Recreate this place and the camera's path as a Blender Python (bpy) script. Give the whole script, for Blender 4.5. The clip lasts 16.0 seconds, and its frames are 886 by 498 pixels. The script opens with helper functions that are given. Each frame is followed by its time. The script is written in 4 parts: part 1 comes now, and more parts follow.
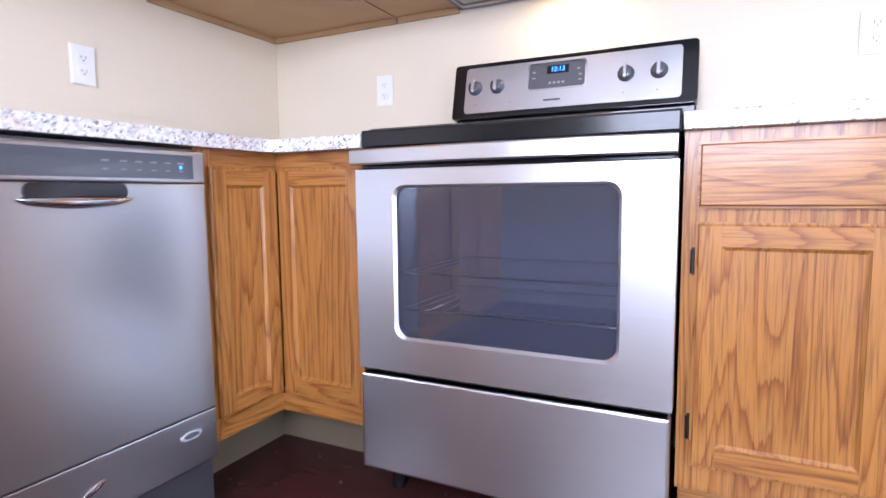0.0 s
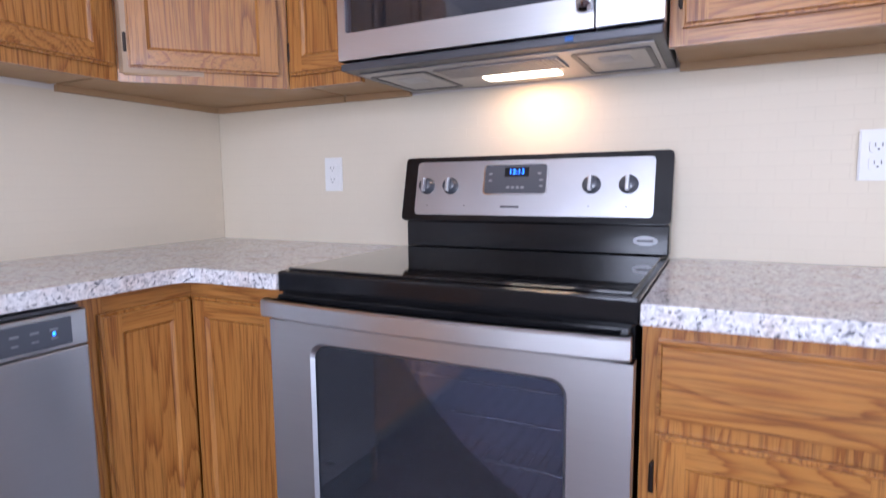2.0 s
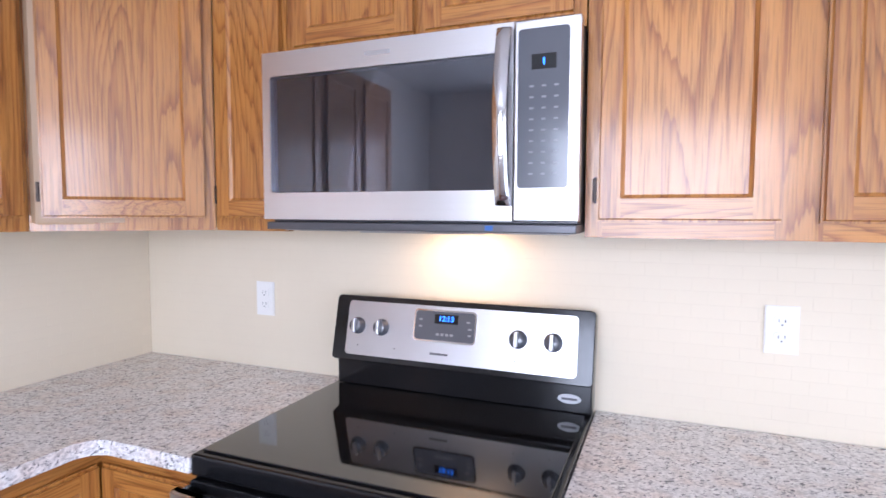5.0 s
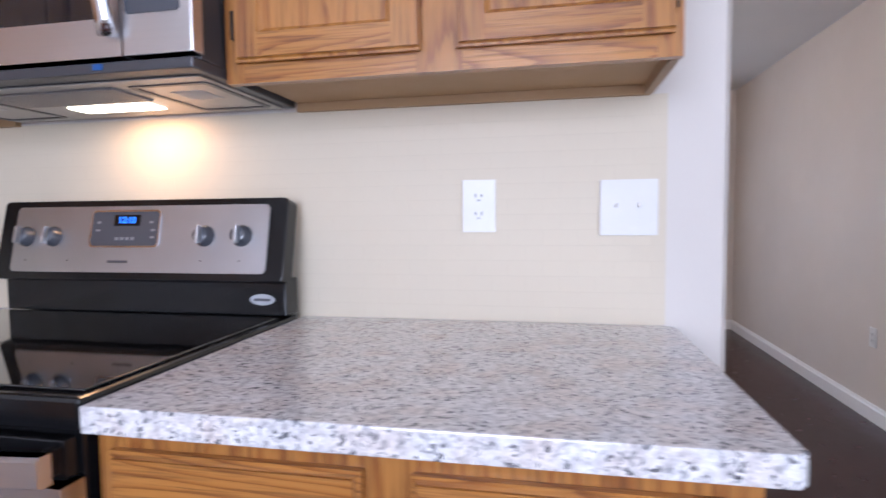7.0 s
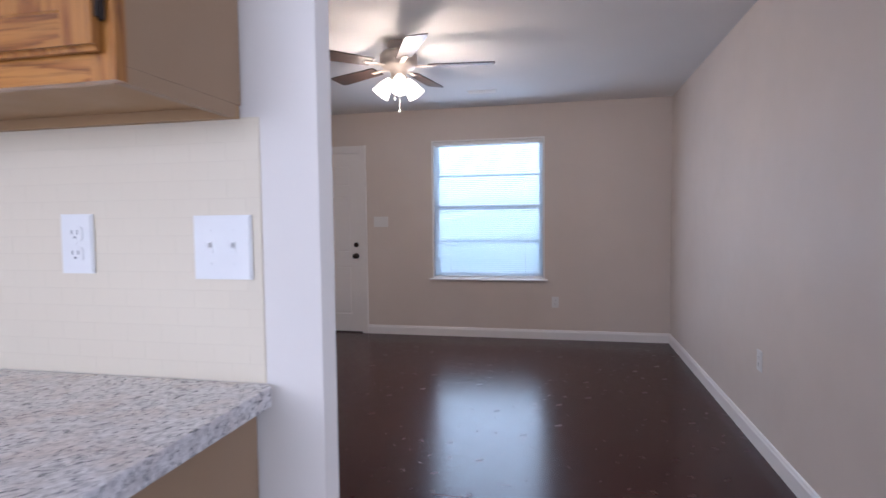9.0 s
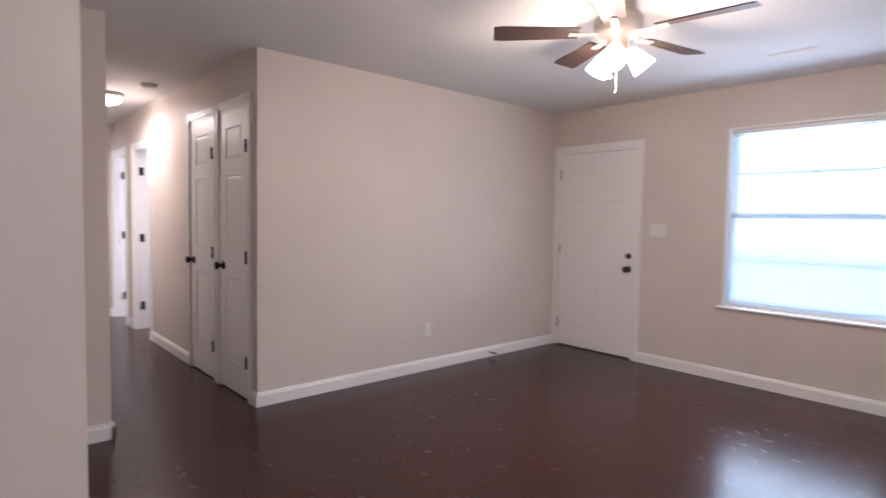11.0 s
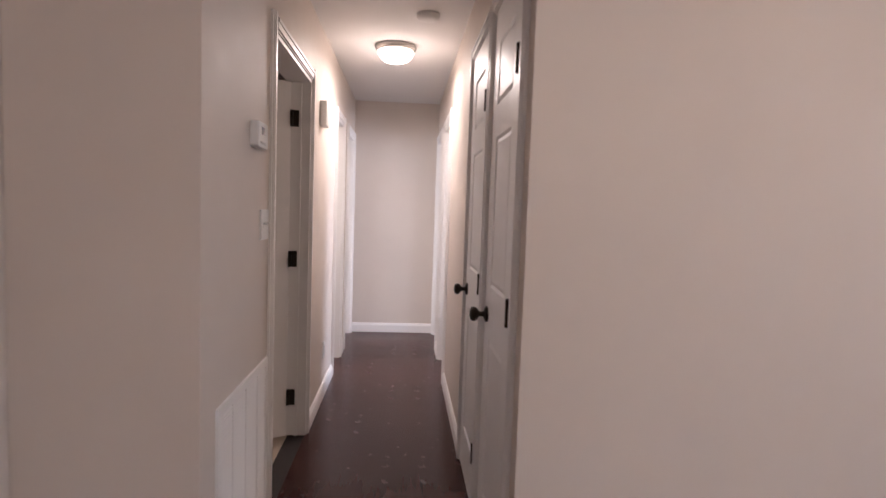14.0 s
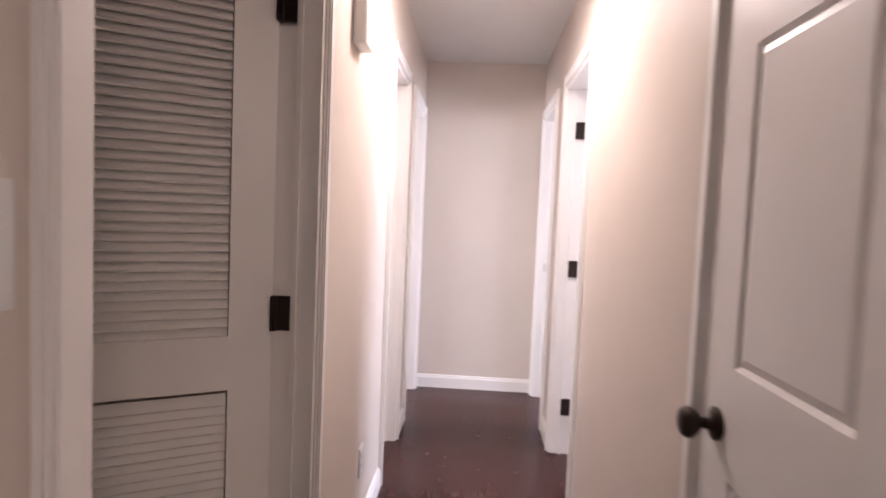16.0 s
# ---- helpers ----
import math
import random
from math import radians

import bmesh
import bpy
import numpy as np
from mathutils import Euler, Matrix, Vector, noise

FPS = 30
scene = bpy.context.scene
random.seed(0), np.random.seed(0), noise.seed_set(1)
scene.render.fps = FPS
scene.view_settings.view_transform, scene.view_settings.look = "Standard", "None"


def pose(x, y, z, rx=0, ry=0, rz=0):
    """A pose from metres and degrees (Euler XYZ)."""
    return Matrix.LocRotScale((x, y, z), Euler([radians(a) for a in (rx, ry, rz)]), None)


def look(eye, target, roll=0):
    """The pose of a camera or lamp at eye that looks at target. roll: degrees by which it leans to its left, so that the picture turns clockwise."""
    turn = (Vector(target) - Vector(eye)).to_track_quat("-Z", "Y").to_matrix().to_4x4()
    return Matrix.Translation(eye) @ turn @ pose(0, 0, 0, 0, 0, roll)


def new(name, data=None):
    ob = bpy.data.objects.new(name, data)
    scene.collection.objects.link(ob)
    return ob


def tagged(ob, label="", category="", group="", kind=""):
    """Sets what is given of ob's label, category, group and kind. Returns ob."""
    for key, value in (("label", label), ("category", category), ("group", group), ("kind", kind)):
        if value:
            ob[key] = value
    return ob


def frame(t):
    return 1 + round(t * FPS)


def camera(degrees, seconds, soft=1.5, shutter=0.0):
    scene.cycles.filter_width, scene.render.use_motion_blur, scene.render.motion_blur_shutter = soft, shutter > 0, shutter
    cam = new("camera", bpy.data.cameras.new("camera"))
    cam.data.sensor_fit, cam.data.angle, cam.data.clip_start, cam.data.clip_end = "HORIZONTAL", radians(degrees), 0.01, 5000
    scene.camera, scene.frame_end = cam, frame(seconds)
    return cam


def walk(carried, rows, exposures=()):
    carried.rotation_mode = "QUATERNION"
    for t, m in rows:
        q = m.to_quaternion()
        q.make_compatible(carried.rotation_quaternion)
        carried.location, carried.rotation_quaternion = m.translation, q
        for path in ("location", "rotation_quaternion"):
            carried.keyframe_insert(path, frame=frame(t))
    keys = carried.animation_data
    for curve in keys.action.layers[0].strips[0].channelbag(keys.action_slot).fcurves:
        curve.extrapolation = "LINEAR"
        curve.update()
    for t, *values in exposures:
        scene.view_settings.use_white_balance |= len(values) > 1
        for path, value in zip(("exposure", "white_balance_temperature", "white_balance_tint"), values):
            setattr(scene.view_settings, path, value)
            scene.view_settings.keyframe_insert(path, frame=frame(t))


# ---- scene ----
# camera
FAN_TURN, FAN_SHADE = 8, 50
EXPOSURES = [(0.0, 0.62, 5500, 19), (1.5, 0.2, 5450, 19), (3.0, -0.12, 5450, 17), (5.5, 0.45, 5500, 16), (6.2, 0.15, 5400, 16), (7.0, -0.05, 5450, 17), (8.2, -0.24, 5300, 18), (10.5, 0.2, 5500, 19), (11.5, 0.65, 5650, 21), (12.0, 0.72, 5700, 22), (13.0, 0.35, 5800, 21), (13.5, 0.32, 5850, 21), (14.5, 0.25, 5900, 21), (15.2, 0.5, 5900, 23), (16.0, 0.62, 5900, 23)]
cam = camera(77.1, 16.0, 1.5, 0.5)
PATH = [
    (0, (0.838, -1.857, 0.81), (-0.046, -0.074, 0.616), -0.6),
    (0.5, (0.838, -1.748, 0.88), (-0.036, 0.039, 0.674), -0.6),
    (1, (0.845, -1.682, 0.965), (-0.022, 0.108, 0.755), -0.6),
    (1.5, (0.864, -1.622, 1.045), (-0.009, 0.164, 0.829), -0.6),
    (2, (0.878, -1.574, 1.161), (-0.006, 0.206, 0.939), -0.5),
    (2.5, (0.88, -1.553, 1.313), (-0.011, 0.222, 1.076), -0.4),
    (3, (0.879, -1.558, 1.444), (-0.003, 0.223, 1.213), -0.2),
    (3.2, (0.869, -1.565, 1.497), (-0.001, 0.221, 1.263), -0.1),
    (5.3, (0.973, -1.484, 1.495), (0.243, 0.374, 1.375), -0.0),
    (5.5, (1.035, -1.41, 1.444), (0.317, 0.453, 1.321), -0.2),
    (6, (1.138, -1.274, 1.317), (0.509, 0.62, 1.187), -0.4),
    (6.5, (1.224, -1.226, 1.236), (0.72, 0.705, 1.104), -0.5),
    (7, (1.357, -1.22, 1.204), (0.959, 0.737, 1.084), -0.6),
    (7.5, (1.57, -1.223, 1.208), (1.197, 0.739, 1.094), -0.6),
    (8, (1.786, -1.176, 1.24), (1.423, 0.788, 1.131), -0.8),
    (8.2, (1.864, -1.135, 1.249), (1.511, 0.831, 1.142), -0.9),
    (10.3, (2.433, -0.357, 1.303), (1.428, 1.369, 1.198), 0.6),
    (10.5, (2.496, -0.251, 1.315), (1.343, 1.379, 1.204), 0.8),
    (11, (2.626, 0.118, 1.318), (1.133, 1.445, 1.209), 1.0),
    (11.5, (2.491, 0.425, 1.322), (0.822, 1.521, 1.207), 1.4),
    (12, (2.25, 0.694, 1.308), (0.438, 1.533, 1.187), 1.7),
    (12.5, (1.88, 0.922, 1.306), (-0.035, 1.481, 1.173), 1.9),
    (13, (1.479, 1.131, 1.338), (-0.478, 1.518, 1.19), 1.8),
    (13.5, (1.034, 1.267, 1.34), (-0.947, 1.499, 1.193), 1.9),
    (14, (0.494, 1.34, 1.335), (-1.496, 1.483, 1.194), 2.0),
    (14.5, (0.002, 1.342, 1.337), (-1.991, 1.436, 1.198), 2.1),
    (15, (-0.50, 1.264, 1.335), (-2.494, 1.338, 1.197), 2.2),
    (15.5, (-0.938, 1.231, 1.323), (-2.933, 1.271, 1.19), 2.4),
    (16, (-1.279, 1.214, 1.294), (-3.272, 1.099, 1.18), 2.4),
]
walk(cam, [(t, look(eye, target, roll)) for t, eye, target, roll in PATH], EXPOSURES)

# ---------------------------------------------------------------- world and lights
world = bpy.data.worlds.new("world")
scene.world = world
world.use_nodes = True
wn = world.node_tree
sky = wn.nodes.new("ShaderNodeTexSky")
sky.sky_type = "NISHITA"
sky.sun_disc = False
sky.sun_elevation, sky.sun_rotation = radians(42), radians(200)
wn.links.new(sky.outputs[0], wn.nodes["Background"].inputs[0])
wn.nodes["Background"].inputs[1].default_value = 0.12

sun = new("sun", bpy.data.lights.new("sun", "SUN"))
sun.data.energy, sun.data.angle, sun.data.color = 2.0, radians(0.6), (1, 0.95, 0.88)
sun.matrix_world = look((6, -14, 14), (0, 0, 0))


def area(name, eye, target, w, h, power, color):
    ob = new(name, bpy.data.lights.new(name, "AREA"))
    ob.data.shape, ob.data.size, ob.data.size_y = "RECTANGLE", w, h
    ob.data.energy, ob.data.color = power, color
    ob.matrix_world = look(eye, target)
    return ob


def bulb(name, eye, power, color, radius):
    ob = new(name, bpy.data.lights.new(name, "POINT"))
    ob.data.energy, ob.data.color, ob.data.shadow_soft_size = power, color, radius
    ob.location = eye
    return ob


DAY = (0.82, 0.91, 1.0)
WARM = (1.0, 0.78, 0.55)
area("daylight_patio_door", (3.12, -2.35, 1.1), (1.0, -1.7, 0.9), 1.7, 2.0, 40, (0.9, 0.94, 1.0))
area("daylight_kitchen_window", (0.9, -3.37, 1.55), (0.9, 0.0, 1.2), 1.5, 1.1, 64, (0.94, 0.95, 1.0))
area("daylight_living_window", (1.315, 4.86, 1.36), (1.315, 0.0, 0.6), 1.1, 1.4, 17, DAY)
area("daylight_bedroom_left", (-4.6, -2.0, 1.5), (-4.6, 1.0, 1.1), 1.3, 1.2, 75, (1.0, 0.96, 0.88))
area("daylight_bedroom_right", (-4.6, 4.5, 1.5), (-4.6, 1.6, 1.1), 1.3, 1.2, 85, (0.88, 0.93, 1.0))
area("hood_lamp", (0.42, -0.085, 1.444), (0.42, -0.06, 1.25), 0.14, 0.03, 0.65, (1.0, 0.50, 0.20))

# ---------------------------------------------------------------- materials


class Graph:
    """A node material with short ways to add and link nodes."""

    def __init__(self, name):
        self.mat = bpy.data.materials.new(name)
        self.mat.use_nodes = True
        self.t = self.mat.node_tree
        self.p = self.t.nodes["Principled BSDF"]
        self.out = self.t.nodes["Material Output"]
        self.co = self.add("ShaderNodeTexCoord").outputs["Object"]

    def add(self, kind, **values):
        n = self.t.nodes.new(kind)
        for k, v in values.items():
            n.inputs[k.replace("_", " ")].default_value = v
        return n

    def link(self, a, b):
        self.t.links.new(a, b)
        return b

    def scaled(self, s, shift=None):
        n = self.add("ShaderNodeMapping")
        n.inputs["Scale"].default_value = s
        self.link(self.co, n.inputs["Vector"])
        if shift is not None:
            self.link(shift, n.inputs["Location"])
        return n.outputs[0]

    def noise(self, co, scale, detail=3.0, rough=0.5, warp=0.0):
        n = self.add("ShaderNodeTexNoise", Scale=scale, Detail=detail, Roughness=rough, Distortion=warp)
        self.link(co, n.inputs["Vector"])
        return n.outputs["Fac"]

    def ramp(self, fac, stops):
        n = self.t.nodes.new("ShaderNodeValToRGB")
        e = n.color_ramp.elements
        while len(e) < len(stops):
            e.new(0.5)
        for i, (pos, c) in enumerate(stops):
            e[i].position = pos
            e[i].color = (*c, 1) if len(c) == 3 else (c[0], c[0], c[0], 1)
        self.link(fac, n.inputs[0])
        return n.outputs[0]

    def mix(self, fac, a, b, mode="MIX"):
        n = self.t.nodes.new("ShaderNodeMix")
        n.data_type, n.blend_type = "RGBA", mode
        for sock, v in ((n.inputs[0], fac), (n.inputs[6], a), (n.inputs[7], b)):
            if hasattr(v, "node"):
                self.link(v, sock)
            elif isinstance(v, (tuple, list)):
                sock.default_value = (*v, 1)
            else:
                sock.default_value = v
        return n.outputs[2]

    def bump(self, height, strength, dist=0.01):
        n = self.add("ShaderNodeBump", Strength=strength, Distance=dist)
        self.link(height, n.inputs["Height"])
        self.link(n.outputs[0], self.p.inputs["Normal"])

    def set(self, **values):
        for k, v in values.items():
            s = self.p.inputs[k.replace("_", " ")]
            if hasattr(v, "node"):
                self.link(v, s)
            elif k == "Base_Color":
                s.default_value = (*v, 1)
            else:
                s.default_value = v
        return self.mat


def paint(name, color, rough=0.6, relief=0.06, grain=220, mottle=0.035, spec=0.35):
    g = Graph(name)
    big = g.noise(g.co, 1.3, 4)
    tint = g.ramp(big, [(0.3, tuple(c * (1 - mottle) for c in color)), (0.7, tuple(min(1, c * (1 + mottle)) for c in color))])
    g.bump(g.noise(g.co, grain, 2), relief, 0.004)
    r = g.ramp(g.noise(g.co, 9, 3), [(0.3, (rough - 0.05,)), (0.7, (rough + 0.06,))])
    return g.set(Base_Color=tint, Roughness=r, Specular_IOR_Level=spec)


def oak(name, axis):
    g = Graph(name)
    rnd = g.add("ShaderNodeObjectInfo").outputs["Random"]
    mul = g.t.nodes.new("ShaderNodeMath")
    mul.operation = "MULTIPLY"
    mul.inputs[1].default_value = 37.0
    g.link(rnd, mul.inputs[0])
    vec = g.add("ShaderNodeCombineXYZ")
    for i in range(3):
        g.link(mul.outputs[0], vec.inputs[i])
    long = [1.0, 1.0, 1.0]
    long[axis] = 0.125
    co = g.scaled(long, vec.outputs[0])
    growth = g.noise(co, 4.8, 2.0, 0.40, 0.3)
    fine = [210.0, 210.0, 210.0]
    fine[axis] = 7.0
    pores = g.noise(g.scaled(fine), 1.0, 2.5, 0.65)
    streak = [95.0, 95.0, 95.0]
    streak[axis] = 2.2
    drag = g.noise(g.scaled(streak, vec.outputs[0]), 1.0, 2.0, 0.6)

    def calc(op, a, b):
        n = g.t.nodes.new("ShaderNodeMath")
        n.operation = op
        for sock, v in zip(n.inputs, (a, b)):
            if hasattr(v, "node"):
                g.link(v, sock)
            else:
                sock.default_value = v
        return n.outputs[0]

    # year rings cut flat: sharp dark edge, slow fade, edges torn along the pores
    bands = calc("ADD", calc("MULTIPLY", growth, 25.0), calc("MULTIPLY", drag, 0.8))
    saw = calc("FRACT", bands, 0.0)
    rings = g.ramp(saw, [(0.0, (0.270, 0.094, 0.018)), (0.10, (0.340, 0.128, 0.025)), (0.30, (0.445, 0.186, 0.039)), (0.62, (0.480, 0.212, 0.047)), (0.93, (0.460, 0.198, 0.043)), (1.0, (0.270, 0.094, 0.018))])
    flecks = g.ramp(pores, [(0.34, (0.50, 0.46, 0.42)), (0.52, (1, 1, 1))])
    col = g.mix(0.8, rings, flecks, "MULTIPLY")
    tone = g.ramp(g.noise(g.co, 2.2, 2), [(0.3, (0.86, 0.84, 0.82)), (0.7, (1.0, 1.0, 1.0))])
    col = g.mix(1.0, col, tone, "MULTIPLY")
    each = g.ramp(rnd, [(0.0, (0.88, 0.86, 0.84)), (1.0, (1.04, 1.04, 1.04))])
    col = g.mix(1.0, col, each, "MULTIPLY")
    g.bump(pores, 0.30, 0.002)
    return g.set(Base_Color=col, Roughness=g.ramp(pores, [(0.35, (0.45,)), (0.6, (0.31,))]), Coat_Weight=0.4, Coat_Roughness=0.15)


def stone_granite():
    g = Graph("speckled granite")
    v = g.add("ShaderNodeTexVoronoi", Scale=205.0)
    g.link(g.mix(0.025, g.co, g.noise(g.co, 60, 2), "ADD"), v.inputs["Vector"])
    cell = g.add("ShaderNodeSeparateColor")
    g.link(v.outputs["Color"], cell.inputs[0])
    base = g.ramp(cell.outputs[0], [(0.0, (0.11, 0.11, 0.12)), (0.05, (0.24, 0.24, 0.255)), (0.12, (0.50, 0.49, 0.50)), (0.34, (0.70, 0.685, 0.68)), (0.75, (0.80, 0.785, 0.78)), (1.0, (0.86, 0.845, 0.84))])
    blot = g.ramp(g.noise(g.co, 70, 4, 0.6), [(0.36, (0.76, 0.75, 0.76)), (0.55, (1, 1, 1))])
    pink = g.ramp(g.noise(g.co, 16, 3), [(0.45, (1, 1, 1)), (0.7, (0.95, 0.87, 0.82))])
    col = g.mix(1.0, g.mix(1.0, base, blot, "MULTIPLY"), pink, "MULTIPLY")
    return g.set(Base_Color=col, Roughness=0.17, Specular_IOR_Level=0.5)


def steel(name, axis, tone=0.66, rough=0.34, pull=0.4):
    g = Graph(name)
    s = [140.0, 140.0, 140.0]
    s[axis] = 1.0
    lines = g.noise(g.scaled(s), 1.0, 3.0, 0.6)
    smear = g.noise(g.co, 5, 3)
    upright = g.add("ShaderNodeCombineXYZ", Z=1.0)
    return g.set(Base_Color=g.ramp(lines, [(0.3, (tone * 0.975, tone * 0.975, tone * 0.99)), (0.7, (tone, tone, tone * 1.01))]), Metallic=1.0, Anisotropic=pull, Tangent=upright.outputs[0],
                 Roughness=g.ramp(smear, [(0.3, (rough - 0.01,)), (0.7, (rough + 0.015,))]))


def plain(name, color, rough, metal=0.0, coat=0.0, grain=90, relief=0.05, spec=0.5):
    g = Graph(name)
    n = g.noise(g.co, grain, 3)
    g.bump(n, relief, 0.001)
    c = g.ramp(g.noise(g.co, 7, 3), [(0.3, tuple(v * 0.93 for v in color)), (0.7, color)])
    return g.set(Base_Color=c, Roughness=g.ramp(n, [(0.3, (max(0.02, rough - 0.03),)), (0.7, (rough + 0.03,))]), Metallic=metal, Coat_Weight=coat, Coat_Roughness=0.05, Specular_IOR_Level=spec)


def floor_wood():
    g = Graph("dark cherry plank")
    rnd = g.add("ShaderNodeObjectInfo").outputs["Random"]
    grain = g.noise(g.scaled((2.0, 38.0, 38.0)), 1.0, 2, 0.5, 0.3)
    col = g.ramp(grain, [(0.25, (0.042, 0.0140, 0.0122)), (0.55, (0.047, 0.0160, 0.0138)), (0.8, (0.053, 0.0185, 0.0158))])
    tone = g.ramp(rnd, [(0.0, (0.90, 0.90, 0.90)), (1.0, (1.08, 1.06, 1.05))])
    return g.set(Base_Color=g.mix(1.0, col, tone, "MULTIPLY"), Roughness=g.ramp(g.noise(g.co, 14, 3), [(0.3, (0.20,)), (0.7, (0.28,))]), Specular_IOR_Level=0.23)


def glow(name, color, strength, base=(0.9, 0.9, 0.9)):
    g = Graph(name)
    return g.set(Base_Color=base, Emission_Color=(*color, 1), Emission_Strength=strength, Roughness=0.4)


def dark_glass(name, tint, share, haze=0.0):
    """Tinted glass: lets a little light through and mirrors by its gloss."""
    g = Graph(name)
    clear = g.add("ShaderNodeBsdfTransparent")
    clear.inputs[0].default_value = (*tint, 1)
    gloss = g.add("ShaderNodeBsdfGlossy", Roughness=0.03)
    gloss.inputs[0].default_value = (0.9, 0.92, 1.0, 1)
    fr = g.add("ShaderNodeFresnel", IOR=share)
    m = g.add("ShaderNodeMixShader")
    g.link(fr.outputs[0], m.inputs[0])
    film = g.add("ShaderNodeBsdfDiffuse")
    film.inputs[0].default_value = (0.22, 0.24, 0.29, 1)
    hazed = g.add("ShaderNodeMixShader", Fac=haze)
    g.link(clear.outputs[0], hazed.inputs[1])
    g.link(film.outputs[0], hazed.inputs[2])
    g.link(hazed.outputs[0], m.inputs[1])
    g.link(gloss.outputs[0], m.inputs[2])
    g.link(m.outputs[0], g.out.inputs["Surface"])
    return g.mat


WALL = paint("greige wall paint", (0.67, 0.595, 0.53), 0.55)
KWALL = paint("pale kitchen wall paint", (0.70, 0.65, 0.595), 0.55)
WHITE = paint("white trim paint", (0.84, 0.815, 0.79), 0.38, 0.03, 160, 0.015, 0.45)
CEIL = paint("matt ceiling paint", (0.76, 0.745, 0.73), 0.9, 0.25, 120, 0.02, 0.2)
TILE = paint("cream ceramic tile", (0.69, 0.61, 0.475), 0.5, 0.05, 60, 0.05, 0.3)
GROUT = paint("cream grout", (0.645, 0.566, 0.435), 0.5)
OAK_V, OAK_H, OAK_Y = oak("golden oak upright", 2), oak("golden oak lengthwise", 0), oak("golden oak crosswise", 1)
PLY = paint("raw plywood underside", (0.40, 0.255, 0.13), 0.55, 0.1, 90, 0.12)
VENEER = paint("plain veneer side", (0.36, 0.245, 0.15), 0.5, 0.08, 90, 0.08)
# the shade of the toe recess is put into this dark colour
TOE = paint("weathered toe board, darkened for shade", (0.15, 0.115, 0.07), 0.7, 0.2, 60, 0.2)
GRANITE = stone_granite()
# STEEL_Y: same steel, its colour darkened to offset the mirrored patio light
STEEL, STEEL_Y = steel("brushed stainless steel", 0, 0.72, 0.33, 0.3), steel("brushed stainless steel crosswise, toned down", 1, 0.50, 0.32, 0.3)
STEEL_S = plain("satin panel steel", (0.60, 0.60, 0.62), 0.36, 1.0)
CHROME = plain("polished steel", (0.72, 0.72, 0.74), 0.12, 1.0)
BLACK = plain("black enamel", (0.007, 0.007, 0.008), 0.16, 0.0, 0.0, 90, 0.02, 0.42)
CERAMIC = plain("black ceramic glass", (0.006, 0.006, 0.007), 0.05, 0.0, 0.6, 200, 0.01)
GREY = plain("slate grey control panel", (0.075, 0.08, 0.095), 0.22, 0.0, 0.3)
DARK = plain("dark grey sheet metal", (0.10, 0.10, 0.11), 0.4, 0.6)
LIGHTM = plain("light grey sheet metal", (0.42, 0.41, 0.41), 0.38, 0.8)
BRONZE = plain("oil rubbed bronze", (0.035, 0.025, 0.02), 0.35, 0.7)
NICKEL = plain("satin nickel", (0.55, 0.53, 0.50), 0.35, 0.9)
PLASTIC = plain("white plastic", (0.78, 0.77, 0.75), 0.35)
DIM = plain("dim oven lining", (0.075, 0.08, 0.095), 0.35)
ENAMEL = plain("blue grey oven enamel", (0.17, 0.18, 0.23), 0.3)
INK = plain("dark marking", (0.09, 0.09, 0.10), 0.4)
FAINT = plain("faint grey marking", (0.20, 0.205, 0.22), 0.5)
PALE = plain("pale marking", (0.5, 0.51, 0.53), 0.5)
GLASS = dark_glass("smoked oven glass", (0.74, 0.77, 0.86), 1.75, 0.10)
SMOKED = dark_glass("smoked microwave glass", (0.40, 0.42, 0.47), 1.9, 0.06)
PANE = dark_glass("window glass", (0.95, 0.97, 0.97), 1.3)
FLOOR = floor_wood()
SUBFLOOR = plain("dark floor joint", (0.012, 0.006, 0.005), 0.6)
STONE_T = paint("beige floor tile", (0.55, 0.46, 0.36), 0.4)
BLADE = plain("dark walnut fan blade", (0.055, 0.035, 0.028), 0.4, 0, 0.15)
IVORY = plain("warm ivory fan housing", (0.72, 0.63, 0.54), 0.35)
g = Graph("white blind slat")
through_light = g.add("ShaderNodeBsdfTranslucent")
through_light.inputs[0].default_value = (0.88, 0.93, 0.97, 1)
g.set(Base_Color=g.ramp(g.noise(g.co, 30, 2), [(0.3, (0.84, 0.85, 0.86)), (0.7, (0.88, 0.89, 0.90))]), Roughness=0.45)
both = g.add("ShaderNodeMixShader", Fac=0.55)
g.link(g.p.outputs[0], both.inputs[1])
g.link(through_light.outputs[0], both.inputs[2])
g.link(both.outputs[0], g.out.inputs["Surface"])
SLAT = g.mat
DIGIT = glow("blue clock digits", (0.04, 0.22, 1.0), 4.5, (0.02, 0.05, 0.2))
LENS = glow("hood lamp lens", (1.0, 0.80, 0.52), 9.0)
SHADE = glow("lit frosted glass shade", (1.0, 0.78, 0.55), 7.0)
DOME = glow("lit frosted glass dome", (1.0, 0.83, 0.62), 6.0)
OUTSIDE = glow("bright overcast distance", (0.70, 0.89, 1.0), 5.0)
LAWN = plain("grass", (0.07, 0.11, 0.04), 0.9)

# ---------------------------------------------------------------- building helpers


